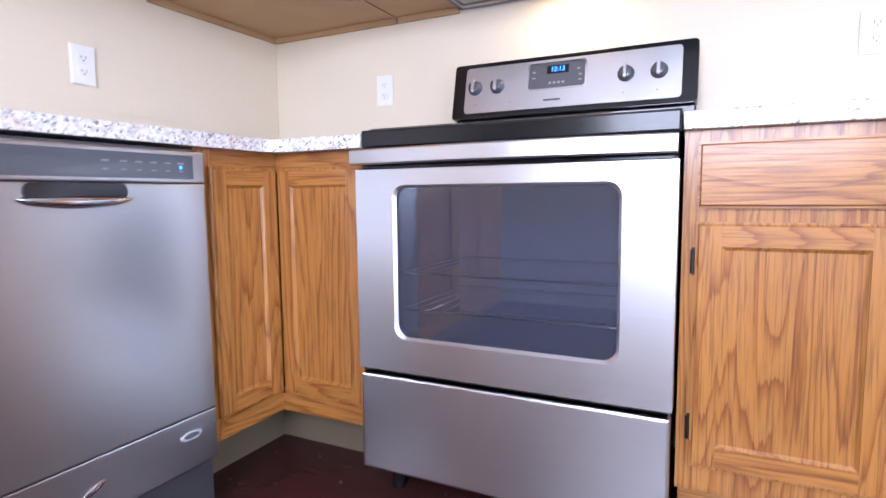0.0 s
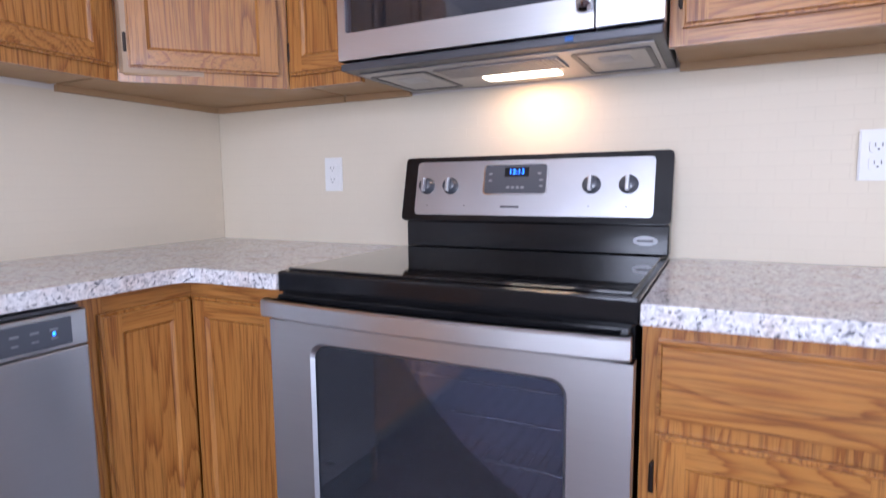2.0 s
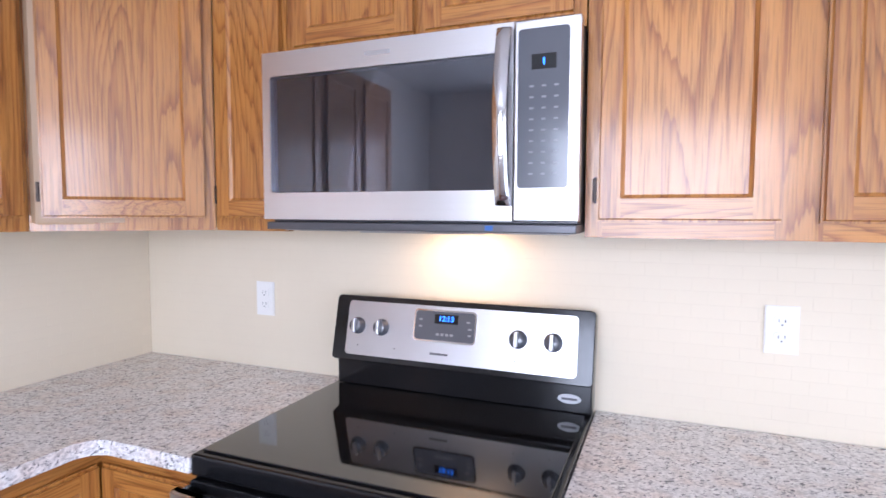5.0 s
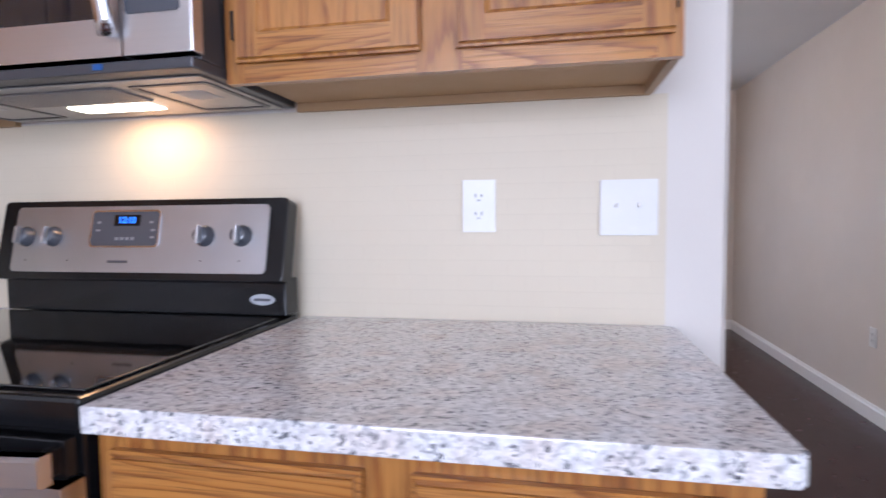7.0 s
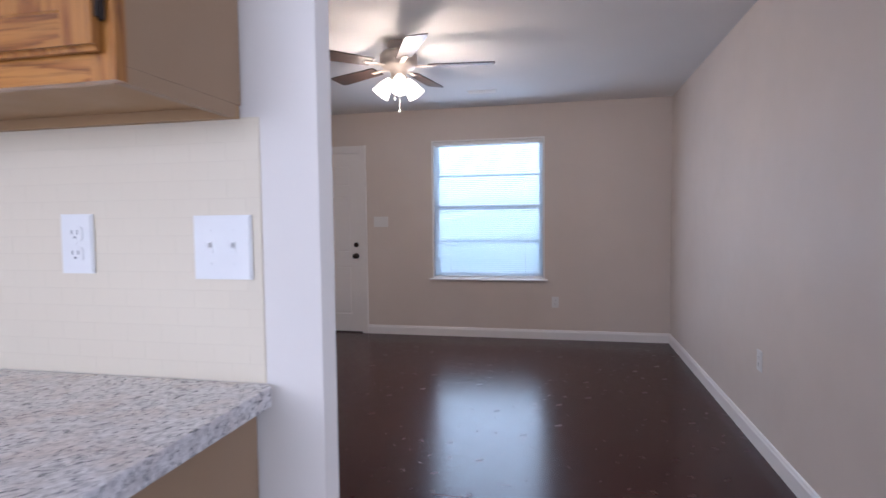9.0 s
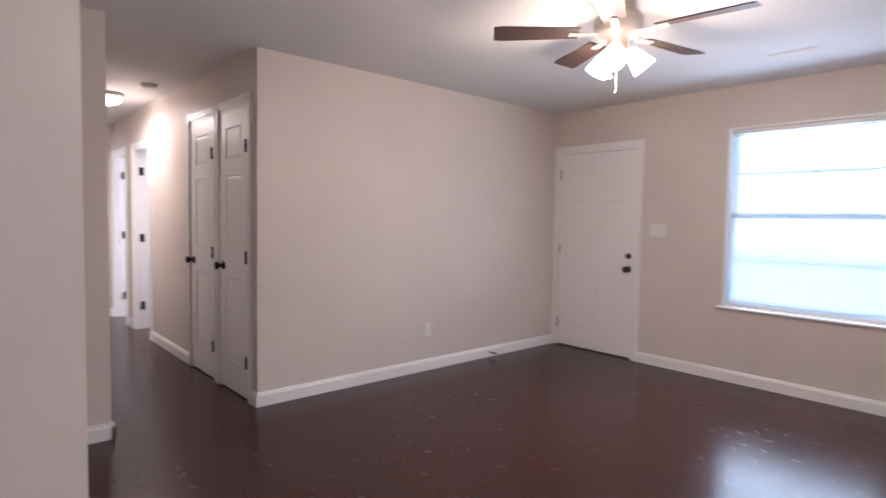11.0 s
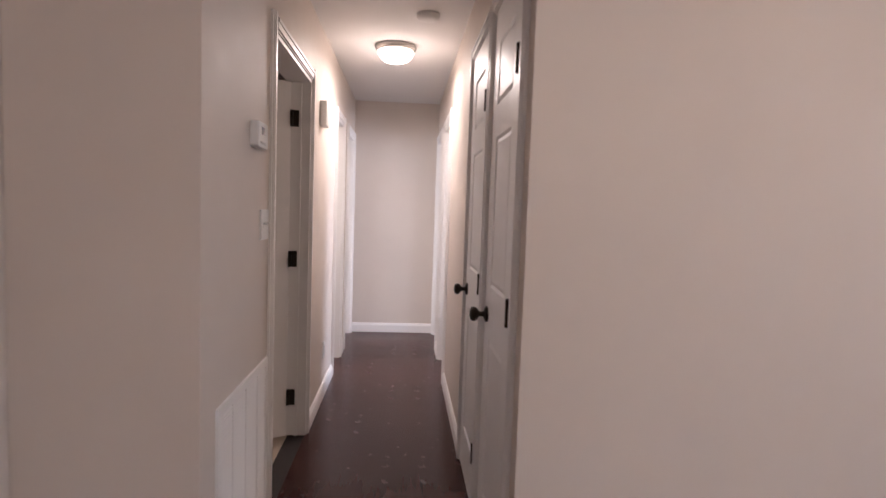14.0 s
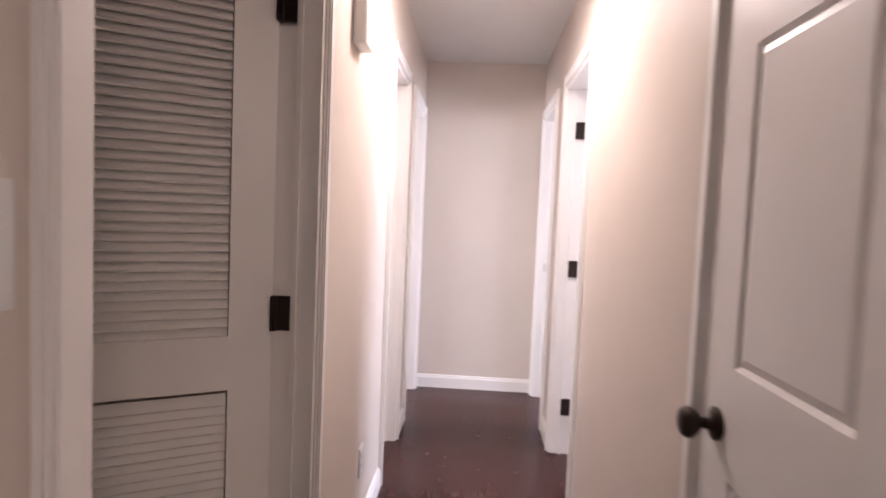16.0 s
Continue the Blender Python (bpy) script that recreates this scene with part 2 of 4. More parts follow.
def box(bm, x0, x1, y0, y1, z0, z1):
    v = [bm.verts.new((x, y, z)) for z in (z0, z1) for x, y in ((x0, y0), (x1, y0), (x1, y1), (x0, y1))]
    for f in ((3, 2, 1, 0), (4, 5, 6, 7), (0, 1, 5, 4), (1, 2, 6, 5), (2, 3, 7, 6), (3, 0, 4, 7)):
        bm.faces.new([v[i] for i in f])


def finish(name, bm, mats, smooth=False):
    bmesh.ops.recalc_face_normals(bm, faces=bm.faces)
    me = bpy.data.meshes.new(name)
    bm.to_mesh(me)
    bm.free()
    for m in mats if isinstance(mats, (list, tuple)) else [mats]:
        me.materials.append(m)
    if smooth:
        for p in me.polygons:
            p.use_smooth = True
    return new(name, me)


def part(name, bm, mats, parent=None, label="", at=None, bev=0.0, smooth=False):
    """One mesh object, under parent if one is given."""
    if bev:
        bmesh.ops.bevel(bm, geom=list(bm.edges), offset=bev, segments=2, affect="EDGES", profile=0.6)
    if at is not None:
        bmesh.ops.transform(bm, matrix=at, verts=bm.verts)
    ob = finish(name, bm, mats, smooth)
    if parent is not None:
        ob.parent = parent
        ob.matrix_parent_inverse = world_of(parent).inverted()
    if label:
        ob["label"] = label
    return ob


def world_of(ob):
    m = ob.matrix_basis.copy()
    return m if ob.parent is None else world_of(ob.parent) @ ob.matrix_parent_inverse @ m


def thing(name, label, category, base=(0, 0, 0), group=""):
    e = new(name)
    e.empty_display_size = 0.05
    e.location = base
    return tagged(e, label, category, group)


def block(name, dims, mat, parent=None, label="", bev=0.003, at=None):
    bm = bmesh.new()
    box(bm, *dims)
    return part(name, bm, mat, parent, label, at, bev)


def setting(name, bm, mat, label="", at=None, bev=0.0):
    ob = part(name, bm, mat, None, label, at, bev)
    ob["kind"] = "structure"
    return ob


def cyl(bm, r, depth, m, seg=24, r2=None):
    bmesh.ops.create_cone(bm, cap_ends=True, segments=seg, radius1=r, radius2=r if r2 is None else r2, depth=depth, matrix=m)


def turned(bm, profile, seg, m):
    """A body of revolution about local z: profile is (radius, height) pairs."""
    rings = []
    for r, z in profile:
        rings.append([bm.verts.new(m @ Vector((r * math.cos(2 * math.pi * i / seg), r * math.sin(2 * math.pi * i / seg), z))) for i in range(seg)])
    for a, b in zip(rings, rings[1:]):
        for i in range(seg):
            bm.faces.new((a[i], a[(i + 1) % seg], b[(i + 1) % seg], b[i]))
    for ring in (rings[0], rings[-1]):
        bm.faces.new(ring)


def rounded(x0, x1, z0, z1, r, k=6):
    pts = []
    for cx, cz, a0 in ((x1 - r, z1 - r, 0), (x0 + r, z1 - r, 90), (x0 + r, z0 + r, 180), (x1 - r, z0 + r, 270)):
        pts += [(cx + r * math.cos(radians(a0 + 90 * i / k)), cz + r * math.sin(radians(a0 + 90 * i / k))) for i in range(k + 1)]
    return pts


def ring_plate(bm, outer, inner, y0, y1):
    """A plate between two outlines of equally many points, in x and z, from y0 to y1."""
    n = len(inner)
    o0, i0 = [bm.verts.new((x, y0, z)) for x, z in outer], [bm.verts.new((x, y0, z)) for x, z in inner]
    o1, i1 = [bm.verts.new((x, y1, z)) for x, z in outer], [bm.verts.new((x, y1, z)) for x, z in inner]
    for i in range(n):
        j = (i + 1) % n
        for quad in ((o0[i], o0[j], i0[j], i0[i]), (o1[i], i1[i], i1[j], o1[j]), (o0[i], o1[i], o1[j], o0[j]), (i0[i], i0[j], i1[j], i1[i])):
            bm.faces.new(quad)


def plate(bm, outline, y0, y1):
    a, b = [bm.verts.new((x, y0, z)) for x, z in outline], [bm.verts.new((x, y1, z)) for x, z in outline]
    bm.faces.new(a), bm.faces.new(b[::-1])
    for i in range(len(a)):
        j = (i + 1) % len(a)
        bm.faces.new((a[i], b[i], b[j], a[j]))


def prism(bm, outline, z0, z1):
    a, b = [bm.verts.new((x, y, z0)) for x, y in outline], [bm.verts.new((x, y, z1)) for x, y in outline]
    bm.faces.new(a[::-1]), bm.faces.new(b)
    for i in range(len(a)):
        j = (i + 1) % len(a)
        bm.faces.new((a[i], a[j], b[j], b[i]))


def slab(w, h, t, xs, zs, panels, steps, rails=False, lip=0.003):
    """A panelled door leaf: x 0..w, z 0..h, its face at y 0 looking to -y, its back at t. panels: (column, row) cells that are inset by steps."""
    bm = bmesh.new()
    gx, gz = [0.0, *xs, w], [0.0, *zs, h]
    grid = [[bm.verts.new((x, 0, z)) for x in gx] for z in gz]
    cells = {}
    for j in range(len(gz) - 1):
        for i in range(len(gx) - 1):
            f = bm.faces.new((grid[j][i], grid[j][i + 1], grid[j + 1][i + 1], grid[j + 1][i]))
            if rails and 0 < i < len(gx) - 2 and (i, j) not in panels:
                f.material_index = 1
            cells[i, j] = f
    edge = [e for e in bm.edges if len(e.link_faces) == 1]
    back = bmesh.ops.extrude_edge_only(bm, edges=edge)["geom"]
    for v in [g for g in back if isinstance(g, bmesh.types.BMVert)]:
        v.co.y = t
    rim = [e for e in bm.edges if len(e.link_faces) == 1]
    bmesh.ops.holes_fill(bm, edges=rim)
    bmesh.ops.recalc_face_normals(bm, faces=bm.faces)
    for c in panels:
        f = cells[c]
        for thick, depth in steps:
            bmesh.ops.inset_individual(bm, faces=[f], thickness=thick, depth=depth)
    rim = [e for e in bm.edges if all(v.co.y < 1e-6 for v in e.verts) and any(abs(f.normal.y) < 0.5 for f in e.link_faces) and
           (all(v.co.x in (0, w) for v in e.verts) or all(abs(v.co.z) < 1e-6 or abs(v.co.z - h) < 1e-6 for v in e.verts))]
    bmesh.ops.bevel(bm, geom=rim, offset=lip, segments=2 if lip < 0.005 else 3, affect="EDGES")
    return bm


def wall(name, along, c0, c1, a0, a1, openings, mat, label="plain greige wall", z1=2.44):
    """A wall along x or y between a0 and a1, from c0 to c1 across, with openings (from, to, bottom, top)."""
    bm = bmesh.new()

    def piece(p, q, za, zb):
        if q - p > 1e-4 and zb - za > 1e-4:
            box(bm, *((p, q, c0, c1) if along == "x" else (c0, c1, p, q)), za, zb)
    at = a0
    for p, q, za, zb in sorted(openings):
        piece(at, p, 0, z1)
        piece(p, q, 0, za)
        piece(p, q, zb, z1)
        at = q
    piece(at, a1, 0, z1)
    return setting(name, bm, mat, label)


# ---------------------------------------------------------------- the shell
HALL_L, HALL_R, CORNER, FAR, EAST, HALL_END = 0.80, 1.68, -1.03, 4.955, 3.145, -5.45
KITCHEN_W, KITCHEN_S = -0.86, -3.4

bm = bmesh.new()
prism(bm, [(KITCHEN_W - 0.12, 0), (1.69, 0), (1.705, 0.025), (1.41, 0.305), (1.395, 0.30), (CORNER - 0.5, 0.30), (CORNER - 0.5, 0.18), (KITCHEN_W - 0.12, 0.18)], 0, 2.44)
bm.normal_update()
for f in bm.faces:
    if f.calc_center_median().y > 0.05 and f.calc_center_median().x > KITCHEN_W - 0.3:
        f.material_index = 1
setting("wall_partition", bm, [KWALL, WALL], "pale painted partition wall with an angled end")
wall("wall_jog", "y", CORNER - 0.12, CORNER, 0.303, HALL_L, [], WALL, "greige painted wall return beside the hall")
wall("wall_hall_left", "x", HALL_L - 0.12, HALL_L, HALL_END, CORNER - 0.12, [(-2.715, -1.835, 0, 2.03), (-4.40, -3.90, 0, 2.03), (-5.37, -4.75, 0, 2.03)], WALL, "greige painted hall wall")
wall("wall_hall_right", "x", HALL_R, HALL_R + 0.12, HALL_END, CORNER, [(-1.71, -1.165, 0, 2.10), (-2.39, -1.83, 0, 2.10), (-4.38, -3.72, 0, 2.03), (-5.37, -4.75, 0, 2.03)], WALL, "greige painted hall wall with closet doors")
wall("wall_living_west", "y", CORNER - 0.12, CORNER, HALL_R + 0.12, FAR, [], WALL, "plain greige living room wall")
wall("wall_living_north", "x", FAR, FAR + 0.14, CORNER - 0.12, EAST + 0.12, [(-0.995, -0.085, 0, 2.025), (0.715, 1.915, 0.62, 2.105)], WALL, "greige wall with the entry door and a window")
wall("wall_east", "y", EAST, EAST + 0.12, KITCHEN_S - 0.12, FAR, [(-3.2, -1.5, 0.02, 2.05)], WALL, "long greige side wall")
wall("wall_kitchen_west", "y", KITCHEN_W - 0.12, KITCHEN_W, KITCHEN_S, 0, [], KWALL, "pale painted kitchen side wall")
wall("wall_kitchen_south", "x", KITCHEN_S - 0.12, KITCHEN_S, KITCHEN_W - 0.12, EAST, [(0.15, 1.65, 1.0, 2.1)], KWALL, "pale painted kitchen back wall")
wall("wall_hall_end", "y", HALL_END - 0.12, HALL_END, HALL_L - 0.12, HALL_R + 0.12, [], WALL, "greige wall closing the hall")
wall("wall_bedroom_divider", "y", -3.35, -3.25, -2.3, HALL_L - 0.12, [], WALL)
wall("wall_bedroom_south", "x", -2.42, -2.3, -6.5, -3.25, [(-5.3, -3.9, 0.9, 2.1)], WALL)
wall("wall_bedroom_west", "y", -6.5, -6.4, -2.3, 4.9, [], WALL)
wall("wall_bedroom_north", "x", 4.8, 4.92, -6.5, -3.25, [(-5.3, -3.9, 0.9, 2.1)], WALL)
wall("wall_bedroom_east", "y", -3.35, -3.25, HALL_R + 0.12, 4.8, [], WALL)
wall("wall_closet_back", "x", -0.35, -0.25, -3.25, CORNER - 0.12, [], WALL)
wall("wall_closet_side", "y", CORNER - 0.12, CORNER - 0.02, -0.25, 0.30, [], WALL)
wall("wall_closet_north", "x", 2.4, 2.5, -3.25, CORNER - 0.12, [], WALL)
bm = bmesh.new()
box(bm, -6.6, EAST + 0.2, -3.6, 5.1, 2.44, 2.54)
setting("ceiling", bm, CEIL, "flat white ceiling")
bm = bmesh.new()
box(bm, -6.6, EAST + 0.2, -3.6, 5.1, -0.12, -0.008)
setting("subfloor", bm, SUBFLOOR, "dark joint bed under the planks")
bm = bmesh.new()
box(bm, -2.714, -1.836, -0.2, 0.70, -0.0055, 0.001)
setting("floor_closet_tile", bm, STONE_T, "beige tile floor inside the utility closet")
bm = bmesh.new()
box(bm, -60, 60, -60, 60, -0.5, -0.45)
setting("ground", bm, LAWN, "lawn around the house")
bm = bmesh.new()
box(bm, -1.5, 4.5, 8.0, 8.05, -0.4, 4.0)
setting("backdrop", bm, OUTSIDE, "bright overcast distance outside the window")


def moulding(name, x0, x1, face, axis, sign, parent=None, h=0.098):
    """A baseboard with a stepped top along x or y, standing on the side sign of the face."""
    bm = bmesh.new()
    shape = [(0, 0), (0.016, 0), (0.016, h - 0.022), (0.011, h - 0.014), (0.009, h - 0.004), (0.004, h), (0, h)]
    ends = [[bm.verts.new((a, face + sign * d, z) if axis == "x" else (face + sign * d, a, z)) for d, z in shape] for a in (x0, x1)]
    n = len(shape)
    for i in range(n):
        bm.faces.new((ends[0][i], ends[0][(i + 1) % n], ends[1][(i + 1) % n], ends[1][i]))
    bm.faces.new(ends[0]), bm.faces.new(ends[1])
    return setting(name, bm, WHITE, "white painted baseboard")


for a0, a1, face, axis, sign in (
        (CORNER, EAST, FAR, "x", -1), (HALL_R, FAR, CORNER, "y", 1), (-3.1, FAR, EAST, "y", -1), (0.30, HALL_L + 0.016, CORNER, "y", 1),
        (CORNER, 1.40, 0.303, "x", 1), (-1.772, CORNER + 0.016, HALL_L, "x", 1), (-3.83, -2.778, HALL_L, "x", 1), (-4.68, -4.47, HALL_L, "x", 1),
        (-3.655, -2.451, HALL_R, "x", -1), (-4.68, -4.45, HALL_R, "x", -1), (-1.104, CORNER + 0.016, HALL_R, "x", -1), (HALL_L, HALL_R, HALL_END, "y", 1)):
    if (face, axis) == (FAR, "x"):
        moulding("baseboard", -0.02, a1, face, axis, sign)
    else:
        moulding("baseboard", a0, a1, face, axis, sign)


def casing(name, x0, x1, top, face, sign, wide=0.062, deep=0.016, jamb=0.12, left=True, right=True):
    """Door trim round an opening in a wall along x, on the side sign of its face, with jambs through the wall."""
    bm = bmesh.new()

    def leg(a, b, z0, z1):
        w = b - a
        for p, q, d in ((0, 1, deep * 0.6), (0.12, 0.88, deep), (0.55, 0.80, deep * 1.25)):
            y = sorted((face, face + sign * d))
            box(bm, a + w * p, a + w * q, *y, z0, z1)
    if left:
        leg(x0 - wide, x0, 0, top + wide)
    if right:
        leg(x1, x1 + wide, 0, top + wide)
    for p, q, d in ((0, 1, deep * 0.6), (0.12, 0.88, deep), (0.55, 0.80, deep * 1.25)):
        y = sorted((face + sign * 0.0005, face + sign * (d + 0.0005)))
        box(bm, x0, x1, *y, top + wide * p, top + wide * q)
    y = sorted((face + sign * 0.004, face - sign * (jamb + 0.004)))
    box(bm, x0, x0 + 0.018, *y, 0, top)
    box(bm, x1 - 0.018, x1, *y, 0, top)
    box(bm, x0 + 0.018, x1 - 0.018, *y, top - 0.018, top)
    stop = sorted((face - sign * 0.045, face - sign * 0.058))
    box(bm, x0 + 0.018, x0 + 0.028, *stop, 0, top - 0.018)
    box(bm, x1 - 0.028, x1 - 0.018, *stop, 0, top - 0.018)
    return setting(name, bm, WHITE, "white painted door trim")


casing("trim_closet_1", -1.71, -1.165, 2.10, HALL_R, -1, 0.06)
casing("trim_closet_2", -2.39, -1.83, 2.10, HALL_R, -1, 0.06)
casing("trim_door_right_1", -4.38, -3.72, 2.03, HALL_R, -1)
casing("trim_door_right_2", -5.37, -4.75, 2.03, HALL_R, -1)
casing("trim_utility", -2.715, -1.835, 2.03, HALL_L, 1)
casing("trim_door_left_1", -4.40, -3.90, 2.03, HALL_L, 1)
casing("trim_door_left_2", -5.37, -4.75, 2.03, HALL_L, 1)
casing("trim_entry", -0.995, -0.085, 2.025, FAR, -1, 0.06, 0.016, 0.14, left=True)


# ---------------------------------------------------------------- doors
def knob(parent, x, y, z, sign):
    """A round door knob on a face looking to sign * y."""
    bm = bmesh.new()
    turned(bm, [(0.031, 0), (0.031, 0.006), (0.022, 0.011), (0.011, 0.014), (0.010, 0.030), (0.020, 0.037), (0.028, 0.047), (0.029, 0.056), (0.023, 0.065), (0.010, 0.069)], 24,
           pose(x, y, z, -90 if sign > 0 else 90))
    return part("door_knob", bm, BRONZE, parent, "dark bronze round knob", smooth=True)


def leaf_hinge(parent, x, y, z, mat, sign=-1, w=0.03, h=0.09):
    bm = bmesh.new()
    box(bm, x - w / 2, x + w / 2, *sorted((y, y + sign * 0.003)), z - h / 2, z + h / 2)
    cyl(bm, 0.006, h, pose(x, y + sign * 0.006, z), 10)
    return part("hinge", bm, mat, parent, "")




def closet_door(x0, x1, top):
    w, h = x1 - x0 - 0.042, top - 0.03
    e = thing("closet_door", "white panelled narrow closet door, closed, in the hall", "door", ((x0 + x1) / 2, HALL_R + 0.02, 0.008), "hall closet doors")
    zs = [0.22, 0.84, 1.04, 1.60, 1.72, h - 0.12]
    bm = slab(w, h, 0.034, [0.105, w - 0.105], zs, [(1, 1), (1, 3), (1, 5)], [(0.012, -0.007), (0.022, 0.005)])
    part("leaf", bm, WHITE, e, "", pose(x0 + 0.021, HALL_R - 0.006, 0.01))
    knob(e, x0 + 0.075, HALL_R - 0.006, 0.935, -1)
    for z in (0.27, 1.02, 1.80):
        leaf_hinge(e, x1 - 0.036, HALL_R - 0.0062, z, BRONZE, -1, 0.024)
    return e


closet_door(-1.71, -1.165, 2.10)
closet_door(-2.39, -1.83, 2.10)

e = thing("entry_door", "white six-panel entry door, closed", "door", (-0.54, FAR + 0.03, 0), "")
w, h = 0.87, 1.995
zs = [0.20, 0.74, 0.90, 1.52, 1.64, h - 0.13]
bm = slab(w, h, 0.044, [0.12, 0.40, 0.47, w - 0.12], zs, [(c, r) for c in (1, 3) for r in (1, 3, 5)], [(0.010, -0.006), (0.022, 0.004)])
part("leaf", bm, WHITE, e, "", pose(-0.975, FAR + 0.02, 0.01))
for z, r in ((0.99, 0.028), (0.865, 0.0)):
    if r:
        bm = bmesh.new()
        turned(bm, [(r, 0), (r, 0.008), (r * 0.8, 0.016), (0.012, 0.018)], 24, pose(-0.165, FAR + 0.02, z, 90))
        part("deadbolt", bm, BRONZE, e, "dark bronze deadbolt", smooth=True)
    else:
        knob(e, -0.165, FAR + 0.02, z, -1)
for z in (0.24, 1.02, 1.80):
    leaf_hinge(e, -0.98, FAR + 0.016, z, NICKEL, -1, 0.05, 0.10)
bm = bmesh.new()
box(bm, -0.975, -0.105, FAR + 0.02, FAR + 0.12, 0, 0.012)
part("threshold", bm, DARK, e, "dark metal threshold")

# open bedroom doors, swung into their rooms
for n, x, sign, y, label in (("bedroom_door", -4.36, 1, HALL_R + 0.125, "white panelled bedroom door, open into its room"),
                             ("bedroom_door", -4.385, -1, HALL_L - 0.125, "white panelled bedroom door, open into the lit room"),
                             ("bedroom_door", -5.35, 1, HALL_R + 0.125, "white panelled door at the hall's end, open")):
    e = thing(n, label, "door", (x, y, 0.008), "bedroom doors")
    w, h = 0.62, 2.0
    inset = 0.034 if sign > 0 and x > -5 else 0.001
    bm = slab(w, h, 0.034, [0.105, 0.28, 0.34, w - 0.105], [0.22, 0.84, 1.04, 1.60, 1.72, h - 0.12], [(c, r) for c in (1, 3) for r in (1, 3, 5)], [(0.012, -0.007), (0.02, 0.005)])
    part("leaf", bm, WHITE, e, "", pose(x, y, 0.01, 0, 0, 90 if sign > 0 else -90))
    for z in (0.27, 1.04, 1.79):
        bm = bmesh.new()
        box(bm, x - 0.002, x + 0.016, *sorted((y - sign * (inset + 0.044), y - sign * inset)), z - 0.045, z + 0.045)
        cyl(bm, 0.007, 0.09, pose(x + 0.010, y - sign * inset, z), 10)
        part("hinge", bm, BRONZE, e, "dark bronze hinge")
for x, y in ((-5.35, HALL_R + 0.05),):
    bm = bmesh.new()
    box(bm, x, x + 0.003, y - 0.012, y + 0.012, 0.93, 0.99)
    tagged(part("strike_plate", bm, NICKEL), "small nickel strike plate on the door jamb", "strike plate")

# the louvred utility door, half open inwards
HX, HY = -2.672, HALL_L - 0.100
e = thing("louvred_door", "white louvred utility closet door, half open", "door", (HX, HY, 0.006))
w, h, t = 0.53, 2.0, 0.034
at = pose(HX, HY, 0.008, 0, 0, -60)
bm = bmesh.new()
for x0, x1, z0, z1 in ((0, 0.105, 0, h), (w - 0.105, w, 0, h), (0.105, w - 0.105, 0, 0.20), (0.105, w - 0.105, 0.83, 0.965), (0.105, w - 0.105, h - 0.12, h)):
    box(bm, x0, x1, -t, 0, z0, z1)
part("frame", bm, WHITE, e, "", at)
louvre = bmesh.new()
box(louvre, 0.107, w - 0.107, -0.032, 0.0, -0.003, 0.003)
bmesh.ops.rotate(louvre, verts=louvre.verts, cent=(0, -0.016, 0), matrix=Matrix.Rotation(radians(-47), 3, "X"))
bmesh.ops.translate(louvre, verts=louvre.verts, vec=(0, -0.001, 0))
first = finish("slat", louvre, WHITE)
for i, z in enumerate([0.214 + 0.0235 * k for k in range(26)] + [0.978 + 0.0235 * k for k in range(38)]):
    ob = first if i == 0 else new("slat", first.data)
    ob.parent = e
    ob.matrix_parent_inverse = world_of(e).inverted()
    ob.matrix_basis = at @ Matrix.Translation((0, 0, z))
for z in (0.235, 1.03, 1.81):
    bm = bmesh.new()
    box(bm, HX - 0.004, HX + 0.002, HY, HY + 0.045, z - 0.045, z + 0.045)
    box(bm, HX - 0.004, HX + 0.020, HY + 0.001, HY + 0.004, z - 0.045, z + 0.045)
    cyl(bm, 0.008, 0.09, pose(HX + 0.006, HY + 0.008, z), 10)
    part("hinge", bm, BRONZE, e, "dark bronze hinge")

# ---------------------------------------------------------------- kitchen
TOP, FACE = 0.97, -0.613


def oak_door(parent, w, h, at, name="door", mats=None):
    """An overlay door: rounded lip, flat frame, a stepped groove and a recessed field; a hair off its frame."""
    mats = mats or [OAK_V, OAK_H]
    b = 0.048
    bm = slab(w, h, 0.0145, [b, w - b], [b, h - b], [(1, 1)], [(0.002, -0.003), (0.009, -0.005)], rails=True, lip=0.007)
    return part(name, bm, mats, parent, "", at)


def drawer_front(parent, w, h, at):
    bm = bmesh.new()
    box(bm, 0, w, 0, 0.019, 0, h)
    bmesh.ops.bevel(bm, geom=[e for e in bm.edges if all(v.co.y < 1e-6 for v in e.verts)], offset=0.008, segments=3, affect="EDGES")
    return part("drawer", bm, OAK_H, parent, "", at)


def cab_hinge(parent, at):
    bm = bmesh.new()
    box(bm, -0.006, 0.004, -0.005, 0, -0.028, 0.028)
    cyl(bm, 0.005, 0.05, pose(-0.004, -0.006, 0), 8)
    bmesh.ops.bevel(bm, geom=list(bm.edges), offset=0.0012, segments=1, affect="EDGES")
    return part("hinge", bm, BRONZE, parent, "dark bronze hinge", at)


# base cabinet beside the range
e = thing("base_cabinet", "golden oak base cabinet with two drawers and two doors", "cabinet", (1.17, -0.3, 0))
block("carcass", (0.775, 1.565, FACE + 0.02, -0.012, 0.18, TOP - 0.036), VENEER, e, "", 0.001)
bm = bmesh.new()
for x0, x1, z0, z1 in ((0.772, 0.812, 0.18, 0.934), (1.128, 1.204, 0.18, 0.934), (1.525, 1.567, 0.18, 0.934)):
    box(bm, x0, x1, FACE, FACE + 0.019, z0, z1)
for z0, z1 in ((0.18, 0.245), (0.735, 0.79), (0.90, 0.934)):
    for x0, x1 in ((0.8121, 1.1279), (1.2041, 1.5249)):
        box(bm, x0, x1, FACE + 0.0004, FACE + 0.019, z0, z1)
